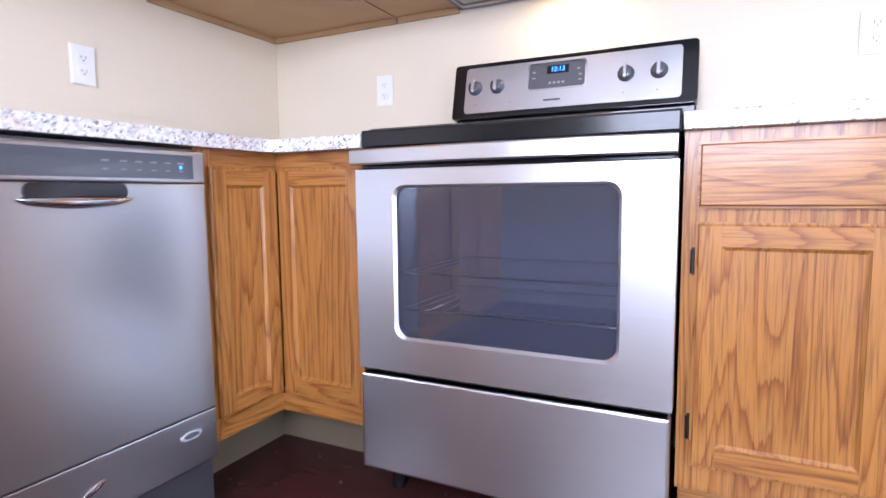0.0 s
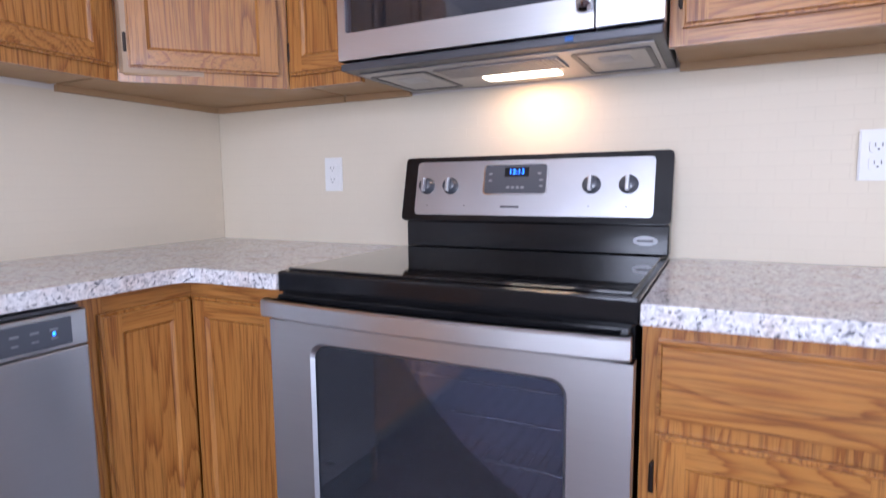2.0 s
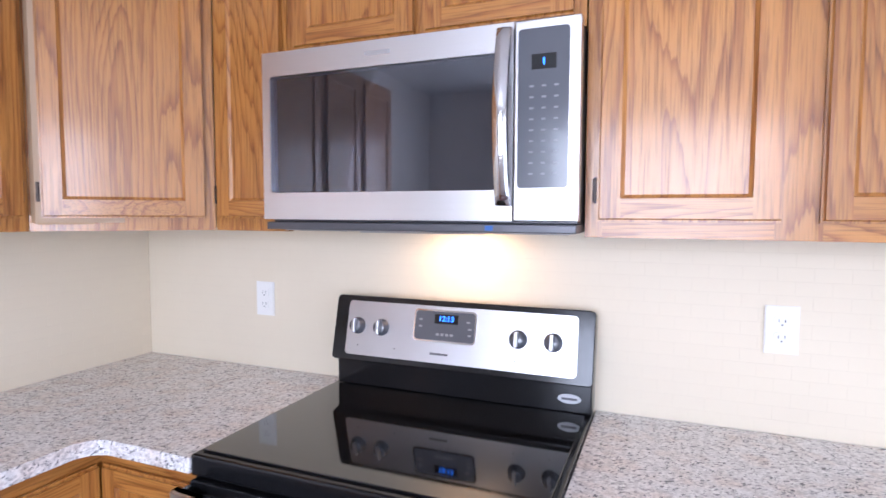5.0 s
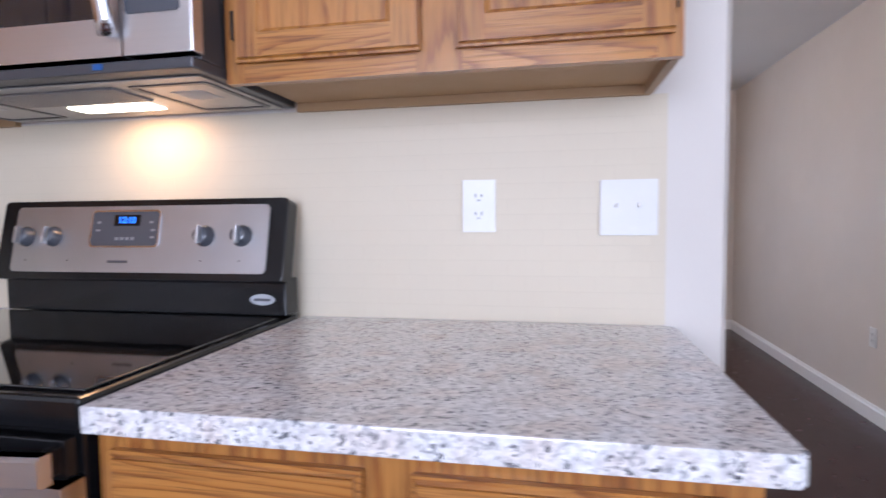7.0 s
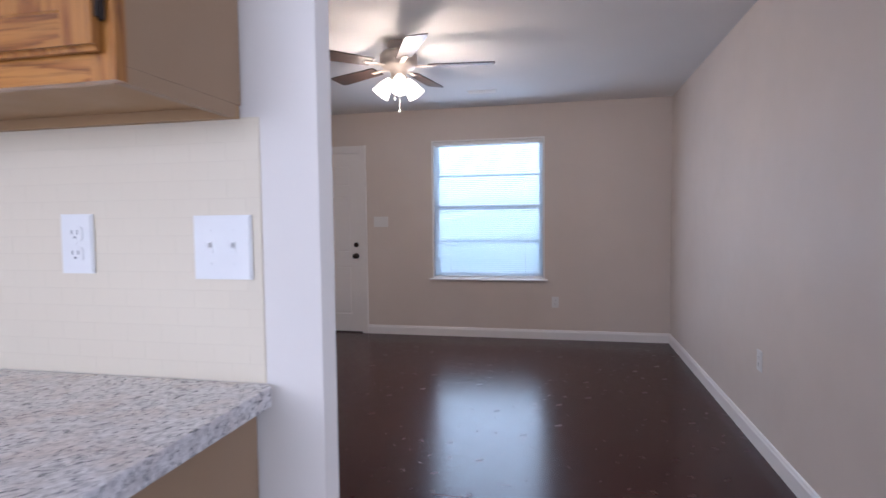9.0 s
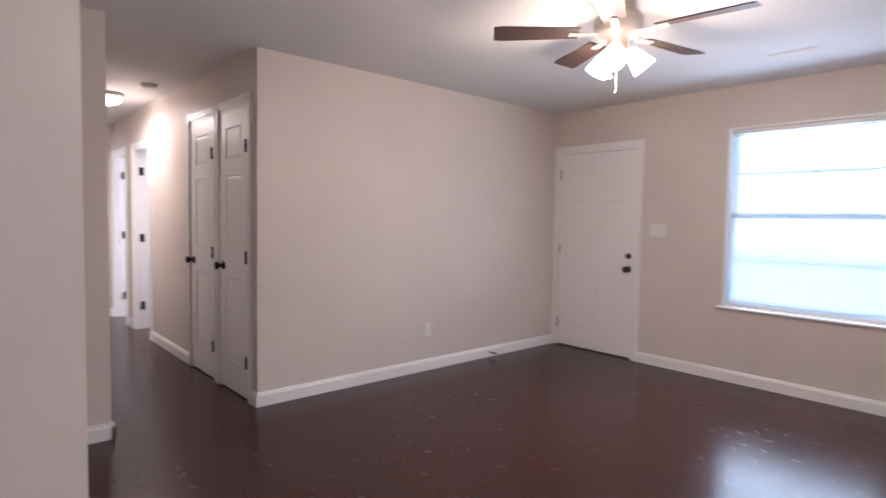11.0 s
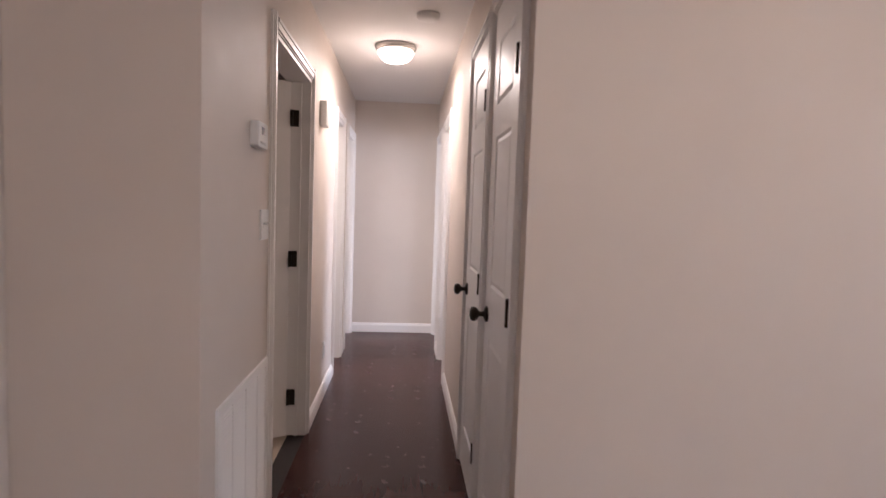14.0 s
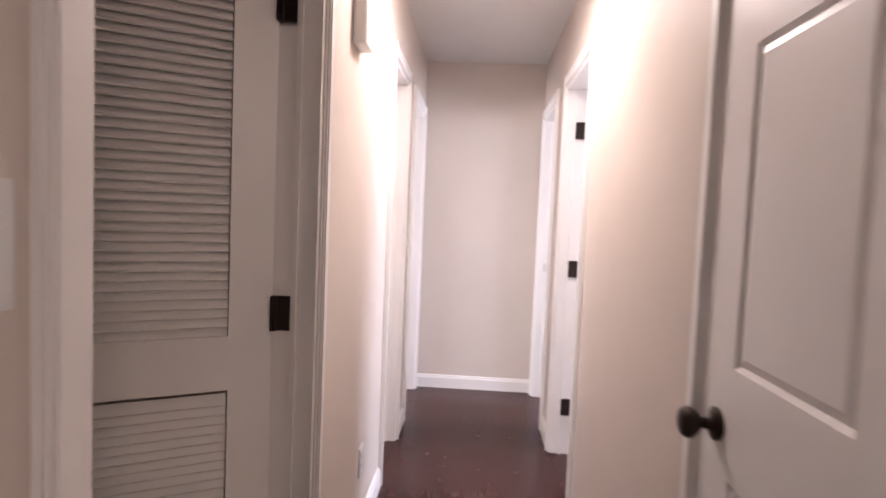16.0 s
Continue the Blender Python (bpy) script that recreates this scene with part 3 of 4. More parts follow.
part("face_frame", bm, OAK_V, e)
block("toe_kick", (0.775, 1.56, FACE + 0.075, FACE + 0.09, 0.0, 0.18), OAK_H, e, "", 0.001)
for x0 in (0.798, 1.196):
    drawer_front(e, 0.338, 0.132, pose(x0, FACE - 0.0195, 0.777))
    d = oak_door(e, 0.338, 0.512, pose(x0, FACE - 0.0195, 0.238))
    hx = x0 if x0 < 1 else x0 + 0.338
    for z in (0.32, 0.67):
        cab_hinge(d, pose(hx, FACE - 0.004, z, 0, 0, 0 if x0 < 1 else 180) if x0 < 1 else pose(hx + 0.004, FACE - 0.004, z))

# corner base cabinet
CX, CF = -0.337, -0.595
e = thing("corner_cabinet", "golden oak corner base cabinet with a folding pair of doors", "cabinet", (-0.5, -0.4, 0))
bm = bmesh.new()
prism(bm, [(-0.85, -0.012), (-0.004, -0.012), (-0.004, CF + 0.02), (CX - 0.02, CF + 0.02), (CX - 0.02, -0.882), (-0.85, -0.882)], 0.16, TOP - 0.036)
part("carcass", bm, OAK_V, e)
block("stile", (-0.030, -0.004, CF + 0.0003, CF + 0.019, 0.16, TOP - 0.036), OAK_V, e, "", 0)
block("stile", (CX - 0.019, CX - 0.0003, -0.882, -0.826, 0.16, TOP - 0.036), OAK_V, e, "", 0)
for z0, z1 in ((0.16, 0.236), (0.880, TOP - 0.036)):
    block("rail", (CX, -0.030, CF, CF + 0.019, z0, z1), OAK_H, e, "", 0)
    block("rail", (CX - 0.019, CX, -0.826, CF + 0.019, z0, z1), OAK_Y, e, "", 0)
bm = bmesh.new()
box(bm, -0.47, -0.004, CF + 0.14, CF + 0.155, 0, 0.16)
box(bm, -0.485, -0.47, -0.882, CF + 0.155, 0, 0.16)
part("toe_kick", bm, TOE, e, "weathered unfinished toe kick with shade in its colour")
oak_door(e, 0.2955, 0.665, pose(-0.3185, CF - 0.0185, 0.224))
oak_door(e, 0.230, 0.665, pose(CX + 0.0185, -0.844, 0.224, 0, 0, 90), mats=[OAK_V, OAK_Y])

# dishwasher
DW = -0.292
e = thing("dishwasher", "stainless steel dishwasher with a dark control strip", "dishwasher", (-0.55, -1.186, 0))
block("tub", (-0.85, DW - 0.02, -1.482, -0.890, 0.02, 0.925), DARK, e, "", 0.002)
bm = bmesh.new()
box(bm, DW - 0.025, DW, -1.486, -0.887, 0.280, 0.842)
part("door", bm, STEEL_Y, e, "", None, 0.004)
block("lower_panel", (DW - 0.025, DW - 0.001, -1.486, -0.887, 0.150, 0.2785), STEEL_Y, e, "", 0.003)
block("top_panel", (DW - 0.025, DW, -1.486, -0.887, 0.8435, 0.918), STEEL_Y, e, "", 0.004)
strip = block("control_strip", (DW, DW + 0.002, -1.44, -0.92, 0.853, 0.908), GREY, e, "dark grey control strip", 0.0008)
for y in (-0.95, -0.985, -1.02, -1.055, -1.09, -1.13):
    block("key_mark", (DW + 0.002, DW + 0.0026, y - 0.012, y + 0.004, 0.886, 0.890), FAINT, strip, "", 0)
    block("key_mark", (DW + 0.002, DW + 0.0026, y - 0.010, y + 0.002, 0.869, 0.872), FAINT, strip, "", 0)
block("status_lamp", (DW + 0.002, DW + 0.003, -0.957, -0.952, 0.876, 0.883), DIGIT, strip, "tiny blue status lamp", 0)
bm = bmesh.new()
plate(bm, rounded(0, 0.20, 0, 0.035, 0.017), -0.001, 0.004)
part("handle_pocket", bm, BLACK, e, "dark pocket handle", pose(DW + 0.004, -1.29, 0.806, 0, 0, 90))
bm = bmesh.new()
prof = [(0.0, -0.004), (0.004, 0.008), (0.014, 0.014), (0.022, 0.009), (0.026, -0.004)]
rows = []
for i in range(13):
    y = -0.015 + 0.23 * i / 12
    k = math.sin(math.pi * i / 12) ** 0.5
    rows.append([bm.verts.new((y, -d * k - 0.001, -0.022 + z * k + (1 - k) * 0.02)) for z, d in prof])
for a, b in zip(rows, rows[1:]):
    for i in range(len(prof) - 1):
        bm.faces.new((a[i], a[i + 1], b[i + 1], b[i]))
part("handle_lip", bm, CHROME, e, "bright curved handle lip", pose(DW + 0.004, -1.29, 0.812, 0, 0, 90), smooth=True)
bm = bmesh.new()
turned(bm, [(0.03, 0), (0.03, 0.0015), (0.028, 0.002)], 28, pose(DW, -0.965, 0.235, 0, 90, 0) @ Matrix.Diagonal((0.36, 1, 1, 1)))
badge = part("badge", bm, PALE, e, "small oval silver badge")
bm = bmesh.new()
turned(bm, [(0.022, 0), (0.022, 0.0006)], 24, pose(DW + 0.002, -0.965, 0.235, 0, 90, 0) @ Matrix.Diagonal((0.30, 1, 1, 1)))
part("badge_field", bm, INK, badge)
bm = bmesh.new()
turned(bm, [(0.020, 0), (0.020, 0.002), (0.010, 0.003)], 20, pose(DW - 0.001, -1.20, 0.215, 0, 90, 0) @ pose(0, 0, 0, 0, 0, 25) @ Matrix.Diagonal((0.35, 1.3, 1, 1)))
part("emblem", bm, CHROME, e, "bright stylised emblem")
block("toe_panel", (-0.40, -0.385, -1.486, -0.887, 0.0, 0.148), BLACK, e, "black toe panel", 0.001)

# worktops
bm = bmesh.new()
inner = [(-0.300 + 0.05 * (1 - math.cos(radians(a))), -0.690 + 0.05 * math.sin(radians(a))) for a in range(0, 91, 15)]
prism(bm, [(-0.857, -0.004), (-0.857, -2.62), (-0.30, -2.62), *inner, (-0.004, -0.640), (-0.004, -0.004)], TOP - 0.036, TOP)
tagged(part("worktop", bm, GRANITE, None, "", None, 0.003), "speckled grey granite worktop running round the corner", "worktop")
bm = bmesh.new()
prism(bm, [(0.770, -0.004), (1.585, -0.004), (1.60, -0.02), (1.60, -0.63), (1.59, -0.64), (0.770, -0.64)], TOP - 0.036, TOP)
tagged(part("worktop", bm, GRANITE, None, "", None, 0.003), "speckled grey granite worktop ending beside the opening", "worktop")
block("end_panel", (-0.857, -0.30, -1.500, -1.488, 0, TOP - 0.036), OAK_V, None, "", 0.001)
tagged(bpy.data.objects["end_panel"], "golden oak end panel beside the dishwasher", "cabinet panel")

# range
e = thing("electric_range", "stainless steel electric range with a black glass cooktop", "range", (0.383, -0.33, 0))
bm = bmesh.new()
box(bm, 0.004, 0.030, -0.628, -0.04, 0.07, 0.93)
box(bm, 0.736, 0.762, -0.628, -0.04, 0.07, 0.93)
box(bm, 0.030, 0.736, -0.628, -0.04, 0.07, 0.40)
box(bm, 0.030, 0.736, -0.628, -0.04, 0.86, 0.93)
box(bm, 0.030, 0.736, -0.10, -0.04, 0.40, 0.86)
part("body", bm, BLACK, e)
bm = bmesh.new()
box(bm, 0.031, 0.735, -0.105, -0.101, 0.401, 0.859)
box(bm, 0.031, 0.735, -0.62, -0.105, 0.401, 0.404)
box(bm, 0.031, 0.735, -0.62, -0.105, 0.856, 0.859)
box(bm, 0.031, 0.034, -0.62, -0.105, 0.404, 0.856)
box(bm, 0.732, 0.735, -0.62, -0.105, 0.404, 0.856)
part("oven_cavity", bm, ENAMEL, e, "dim grey oven lining")
for z in (0.50, 0.60):
    bm = bmesh.new()
    for y in (-0.56, -0.14):
        cyl(bm, 0.004, 0.66, pose(0.383, y, z, 0, 90), 8)
    for i in range(17):
        cyl(bm, 0.0022, 0.42, pose(0.075 + i * 0.0385, -0.35, z + 0.002, 90), 6)
    part("oven_rack", bm, CHROME, e, "bright wire oven rack")
door = [(0.766, 0.875), (0.0, 0.875), (0.0, 0.360), (0.766, 0.360)]
inner = rounded(0.109, 0.660, 0.445, 0.835, 0.032)
outer = []
for i, p in enumerate(inner):
    outer.append(door[i // 7])
bm = bmesh.new()
n = len(inner)
f0, f1 = [bm.verts.new((x, -0.668, z)) for x, z in inner], [bm.verts.new((x, -0.632, z)) for x, z in inner]
lip = [bm.verts.new((0.3845 + (x - 0.3845) * 0.975, -0.660, 0.64 + (z - 0.64) * 0.965)) for x, z in inner]
c0, c1 = [bm.verts.new((x, -0.668, z)) for x, z in door], [bm.verts.new((x, -0.632, z)) for x, z in door]
for i in range(n):
    j = (i + 1) % n
    a, b = i // 7, j // 7
    bm.faces.new((f0[i], f0[j], c0[a]) if a == b else (f0[i], f0[j], c0[b], c0[a]))
    bm.faces.new((f0[i], f0[j], lip[j], lip[i]))
for i in range(4):
    j = (i + 1) % 4
    bm.faces.new((c0[i], c0[j], c1[j], c1[i]))
od = part("oven_door", bm, STEEL, e)
bm = bmesh.new()
plate(bm, [(0.3845 + (x - 0.3845) * 0.99, 0.64 + (z - 0.64) * 0.985) for x, z in inner], -0.656, -0.650)
part("window", bm, GLASS, od, "smoked glass oven window")
block("vent_strip", (0.01, 0.756, -0.650, -0.630, 0.8765, 0.928), BLACK, e, "black vent strip under the cooktop", 0.002)
for i in range(26):
    if 4 < i < 22:
        block("vent_slot", (0.06 + i * 0.0255, 0.075 + i * 0.0255, -0.6515, -0.6495, 0.893, 0.898), DARK, bpy.data.objects["vent_strip"], "", 0)
bm = bmesh.new()
rows = []
for i in range(21):
    u = i / 20
    x, y = 0.002 + 0.762 * u, -0.690 - 0.022 * math.sin(math.pi * u) ** 0.8
    rows.append([bm.verts.new((x, y + dy, z)) for dy, z in ((0.0, 0.886), (-0.006, 0.890), (-0.006, 0.921), (0.0, 0.925), (0.014, 0.925), (0.014, 0.886))])
for a, b in zip(rows, rows[1:]):
    for i in range(6):
        bm.faces.new((a[i], a[(i + 1) % 6], b[(i + 1) % 6], b[i]))
bm.faces.new(rows[0]), bm.faces.new(rows[-1])
part("oven_handle", bm, STEEL, od, "wide bowed stainless handle")
for x in (0.012, 0.742):
    block("handle_mount", (x, x + 0.012, -0.680, -0.631, 0.888, 0.922), BLACK, od, "", 0.001)
block("storage_drawer", (0.003, 0.763, -0.668, -0.632, 0.085, 0.345), STEEL, e, "", 0.006)
block("drawer_gap", (0.006, 0.760, -0.640, -0.629, 0.345, 0.360), BLACK, e, "", 0)
for x in (0.06, 0.70):
    bm = bmesh.new()
    cyl(bm, 0.018, 0.07, pose(x, -0.58, 0.035), 14)
    part("foot", bm, BLACK, e)
    bm = bmesh.new()
    cyl(bm, 0.018, 0.07, pose(x, -0.10, 0.035), 14)
    part("foot", bm, BLACK, e)
bm = bmesh.new()
box(bm, -0.002, 0.768, -0.637, -0.03, 0.931, 0.978)
part("cooktop_frame", bm, BLACK, e, "", None, 0.006)
block("cooktop", (0.012, 0.754, -0.615, -0.09, 0.9785, 0.983), CERAMIC, e, "black ceramic glass cooktop", 0.0015)
# the backguard leans back a little
bm = bmesh.new()
plate(bm, rounded(0, 0.764, 0, 0.192, 0.012, 3), 0.0, 0.045)
LEAN = pose(0.010, -0.112, 1.062, -13)
bg = part("backguard", bm, BLACK, e, "black backguard frame", LEAN, 0.003)
block("backguard_riser", (0.018, 0.770, -0.088, -0.03, 0.983, 1.066), BLACK, e, "glossy black riser", 0.004)
bm = bmesh.new()
plate(bm, rounded(0.045, 0.722, 0.018, 0.176, 0.012, 4), -0.003, 0.001)
part("control_panel", bm, STEEL_S, bg, "satin steel control panel", LEAN)
bm = bmesh.new()
ring_plate(bm, rounded(0.262, 0.450, 0.076, 0.166, 0.012, 4), rounded(0.2665, 0.4455, 0.0805, 0.1615, 0.009, 4), -0.0058, -0.002)
part("display_bezel", bm, CHROME, bg, "bright raised bezel", LEAN)
bm = bmesh.new()
plate(bm, rounded(0.2665, 0.4455, 0.0805, 0.1615, 0.009, 4), -0.0045, -0.002)
part("display_window", bm, GREY, bg, "grey display window", LEAN)
block("display_screen", (0.325, 0.395, -0.0052, -0.004, 0.128, 0.154), BLACK, bg, "", 0, LEAN)
for x in (0.332, 0.346, 0.360, 0.374):
    block("key_mark", (x, x + 0.009, -0.0052, -0.004, 0.094, 0.101), FAINT, bg, "", 0, LEAN)
for x, z in ((0.278, 0.134), (0.278, 0.115), (0.420, 0.134), (0.426, 0.115), (0.426, 0.098)):
    block("key_mark", (x, x + 0.010, -0.0052, -0.004, z, z + 0.005), FAINT, bg, "", 0, LEAN)
block("maker_mark", (0.318, 0.372, -0.0036, -0.002, 0.040, 0.046), INK, bg, "", 0, LEAN)
for x in (0.085, 0.205, 0.56, 0.655):
    block("dial_mark", (x, x + 0.003, -0.0036, -0.002, 0.044, 0.048), INK, bg, "", 0, LEAN)
txt = bpy.data.curves.new("clock_digits", "FONT")
txt.body, txt.size, txt.align_x, txt.align_y, txt.extrude = "12:13", 0.021, "CENTER", "CENTER", 0.0002
clock = new("clock_digits", txt)
txt.materials.append(DIGIT)
clock.parent = bg
clock.matrix_parent_inverse = world_of(bg).inverted()
clock.matrix_basis = LEAN @ pose(0.360, -0.0056, 0.141, 90)
clock["label"] = "blue lit clock digits"
for x in (0.082, 0.160, 0.567, 0.660):
    bm = bmesh.new()
    turned(bm, [(0.0245, 0), (0.0245, 0.004), (0.021, 0.008), (0.019, 0.020), (0.016, 0.022)], 28, LEAN @ pose(x, -0.003, 0.103, 90))
    kn = part("knob", bm, GREY, bg, "dark grey dial knob", smooth=True)
    bm = bmesh.new()
    box(bm, -0.0045, 0.0045, -0.034, -0.020, -0.020, 0.020)
    part("grip", bm, STEEL_S, kn, "satin steel grip bar", LEAN @ pose(x, -0.003, 0.103, 0, 0, 0), 0.002)
bm = bmesh.new()
turned(bm, [(0.030, 0), (0.030, 0.0015), (0.028, 0.002)], 28, pose(0.713, -0.088, 1.020, 90) @ Matrix.Diagonal((1, 0.42, 1, 1)))
badge = part("badge", bm, PALE, e, "oval silver badge with small lettering")
block("badge_writing", (0.693, 0.733, -0.0908, -0.0898, 1.017, 1.023), INK, badge, "", 0)

# microwave over the range
MY = -0.385
e = thing("microwave_oven", "stainless over-the-range microwave with a dark window", "microwave", (0.383, -0.2, 1.45))
block("case", (0.002, 0.764, MY + 0.03, -0.008, 1.474, 1.888), DARK, e, "", 0.002)
door = [(0.634, 1.886), (-0.004, 1.886), (-0.004, 1.480), (0.634, 1.480)]
inner = rounded(0.018, 0.600, 1.545, 1.828, 0.008)
bm = bmesh.new()
ring_plate(bm, [door[i // 7] for i in range(28)], inner, MY, MY + 0.03)
bmesh.ops.remove_doubles(bm, verts=bm.verts, dist=1e-5)
md = part("door", bm, STEEL, e)
bm = bmesh.new()
plate(bm, rounded(0.0175, 0.6005, 1.5445, 1.8285, 0.008), MY + 0.003, MY + 0.008)
part("window", bm, SMOKED, md, "dark glass microwave window")
block("cavity_back", (0.03, 0.59, MY + 0.0295, MY + 0.0315, 1.55, 1.82), DIM, md, "", 0)
bm = bmesh.new()
box(bm, 0.636, 0.770, MY, MY + 0.03, 1.480, 1.886)
pn = part("control_side", bm, STEEL, e, "stainless control side", None, 0.003)
bm = bmesh.new()
plate(bm, rounded(0.644, 0.748, 1.548, 1.868, 0.008), MY - 0.002, MY + 0.001)
part("keypad", bm, GREY, pn, "grey touch keypad")
block("screen", (0.672, 0.722, MY - 0.0026, MY - 0.001, 1.786, 1.816), BLACK, pn, "", 0)
block("lit_digit", (0.696, 0.698, MY - 0.0032, MY - 0.002, 1.794, 1.808), DIGIT, pn, "small blue lit digit", 0)
for i in range(3):
    for j in range(9):
        block("key_mark", (0.668 + i * 0.025, 0.677 + i * 0.025, MY - 0.0026, MY - 0.0018, 1.575 + j * 0.022, 1.579 + j * 0.022), FAINT, pn, "", 0)
bm = bmesh.new()
rows = []
for i in range(17):
    u = i / 16
    z, y = 1.512 + 0.36 * u, MY - 0.014 - 0.030 * math.sin(math.pi * u)
    rows.append([bm.verts.new((x, y + dy, z)) for x, dy in ((0.600, 0.003), (0.603, -0.003), (0.617, -0.006), (0.631, -0.003), (0.634, 0.003), (0.617, 0.006))])
for a, b in zip(rows, rows[1:]):
    for i in range(6):
        bm.faces.new((a[i], a[(i + 1) % 6], b[(i + 1) % 6], b[i]))
bm.faces.new(rows[0]), bm.faces.new(rows[-1])
part("handle", bm, CHROME, md, "curved polished steel handle", smooth=True)
for z in (1.518, 1.858):
    block("handle_post", (0.608, 0.623, MY - 0.016, MY + 0.001, z - 0.006, z + 0.006), CHROME, md, "", 0.001)
block("maker_mark", (0.285, 0.350, MY - 0.001, MY + 0.001, 1.852, 1.862), CHROME, md, "", 0)
bm = bmesh.new()
box(bm, 0.0, 0.766, MY + 0.004, -0.010, 1.455, 1.4735)
part("base_plate", bm, DARK, e, "", None, 0.003)
block("under_panel", (0.02, 0.746, MY + 0.05, -0.03, 1.4515, 1.4545), LIGHTM, e, "grey steel underside", 0.001)
up = bpy.data.objects["under_panel"]
for x0, x1 in ((0.03, 0.20), (0.565, 0.735)):
    bm = bmesh.new()
    ring_plate(bm, rounded(x0, x1, -0.30, -0.06, 0.01, 3), rounded(x0 + 0.012, x1 - 0.012, -0.288, -0.072, 0.008, 3), 1.4495, 1.4515)
    bmesh.ops.transform(bm, matrix=Matrix(((1, 0, 0, 0), (0, 0, 1, 0), (0, 1, 0, 0), (0, 0, 0, 1))), verts=bm.verts)
    part("pressed_rim", bm, DARK, up)
    block("label_plate", (x0 + 0.05, x1 - 0.05, -0.24, -0.17, 1.4505, 1.4515), PALE, up, "", 0)
bm = bmesh.new()
for i in range(30):
    box(bm, 0.225 + i * 0.0105, 0.229 + i * 0.0105, -0.30, -0.19, 1.4470, 1.4515)
for j in range(11):
    box(bm, 0.222, 0.537, -0.30 + j * 0.0107, -0.298 + j * 0.0107, 1.4475, 1.4512)
part("vent_grille", bm, LIGHTM, e, "pale mesh vent grille")
block("lamp_lens", (0.30, 0.50, -0.165, -0.105, 1.4475, 1.4514), LENS, e, "lit warm lamp lens", 0.001)
block("blue_sticker", (0.575, 0.592, MY + 0.0, MY + 0.0042, 1.460, 1.470), plain("blue plastic tag", (0.02, 0.10, 0.35), 0.4), e, "small blue tag", 0)

# wall cabinets
UB, UT, UF = 1.446, 2.20, -0.290


def wall_cabinet(label, outline, base):
    c = thing("wall_cabinet", label, "cabinet", base, "oak wall cabinets")
    bm = bmesh.new()
    prism(bm, outline, UB + 0.022, UT)
    part("carcass", bm, [VENEER], c)
    bm = bmesh.new()
    prism(bm, [((x - base[0]) * 0.985 + base[0], (y - base[1]) * 0.985 + base[1]) for x, y in outline], UB + 0.018, UB + 0.0219)
    part("underside", bm, PLY, c, "pale raw plywood underside")
    return c


c = wall_cabinet("golden oak wall cabinet with two panelled doors", [(0.772, -0.006), (0.772, UF + 0.019), (1.548, UF + 0.019), (1.548, -0.006)], (1.16, -0.15, UB))
bm = bmesh.new()
for x0, x1 in ((0.770, 0.806), (1.125, 1.204), (1.512, 1.550)):
    box(bm, x0, x1, UF, UF + 0.0189, UB, UT)
part("face_frame", bm, OAK_V, c)
for x0, x1 in ((0.806, 1.125), (1.204, 1.512)):
    block("rail", (x0, x1, UF + 0.0004, UF + 0.0189, UB, UB + 0.04), OAK_H, c, "", 0)
    block("rail", (x0, x1, UF + 0.0004, UF + 0.0189, UT - 0.04, UT), OAK_H, c, "", 0)
bm = bmesh.new()
box(bm, 0.775, 1.545, -0.022, -0.006, UB - 0.001, UB + 0.0215)
part("hanging_rail", bm, PLY, c, "")
bm = bmesh.new()
box(bm, 1.532, 1.5480, UF + 0.019, -0.0225, UB - 0.001, UB + 0.0215)
part("side_lip", bm, VENEER, c)
for x0, left in ((0.795, True), (1.196, False)):
    d = oak_door(c, 0.338, UT - 0.03 - UB - 0.034, pose(x0, UF - 0.0195, UB + 0.034))
    for z in (UB + 0.10, UT - 0.12):
        cab_hinge(d, pose(x0 if left else x0 + 0.342, UF - 0.004, z))

c = wall_cabinet("golden oak cabinet over the microwave", [(0.002, -0.006), (0.002, UF + 0.019), (0.764, UF + 0.019), (0.764, -0.006)], (0.383, -0.15, UB))
for o in list(c.children):
    for v in o.data.vertices:
        v.co.z = max(v.co.z, 1.893 if v.co.z < UB + 0.0221 else v.co.z)
        if abs(v.co.z - 1.893) < 1e-6 and o.name.startswith("underside"):
            v.co.z = 1.8925
bm = bmesh.new()
box(bm, 0.0, 0.766, UF, UF + 0.0189, 1.891, UT)
part("face_frame", bm, OAK_V, c)
for x0 in (0.025, 0.395):
    oak_door(c, 0.345, 0.255, pose(x0, UF - 0.0195, 1.915))

c = wall_cabinet("narrow golden oak wall cabinet", [(-0.250, -0.006), (-0.250, UF + 0.019), (-0.004, UF + 0.019), (-0.004, -0.006)], (-0.13, -0.15, UB))
bm = bmesh.new()
for x0, x1 in ((-0.250, -0.222), (-0.030, -0.002)):
    box(bm, x0, x1, UF, UF + 0.0189, UB, UT)
box(bm, -0.222, -0.030, UF + 0.0004, UF + 0.0189, UB, UB + 0.04)
box(bm, -0.222, -0.030, UF + 0.0004, UF + 0.0189, UT - 0.04, UT)
part("face_frame", bm, OAK_V, c)
bm = bmesh.new()
box(bm, -0.248, -0.004, -0.022, -0.006, UB - 0.001, UB + 0.0215)
part("hanging_rail", bm, PLY, c)
d = oak_door(c, 0.222, UT - 0.03 - UB - 0.034, pose(-0.236, UF - 0.0195, UB + 0.034))
cab_hinge(d, pose(-0.236, UF - 0.004, UB + 0.10))

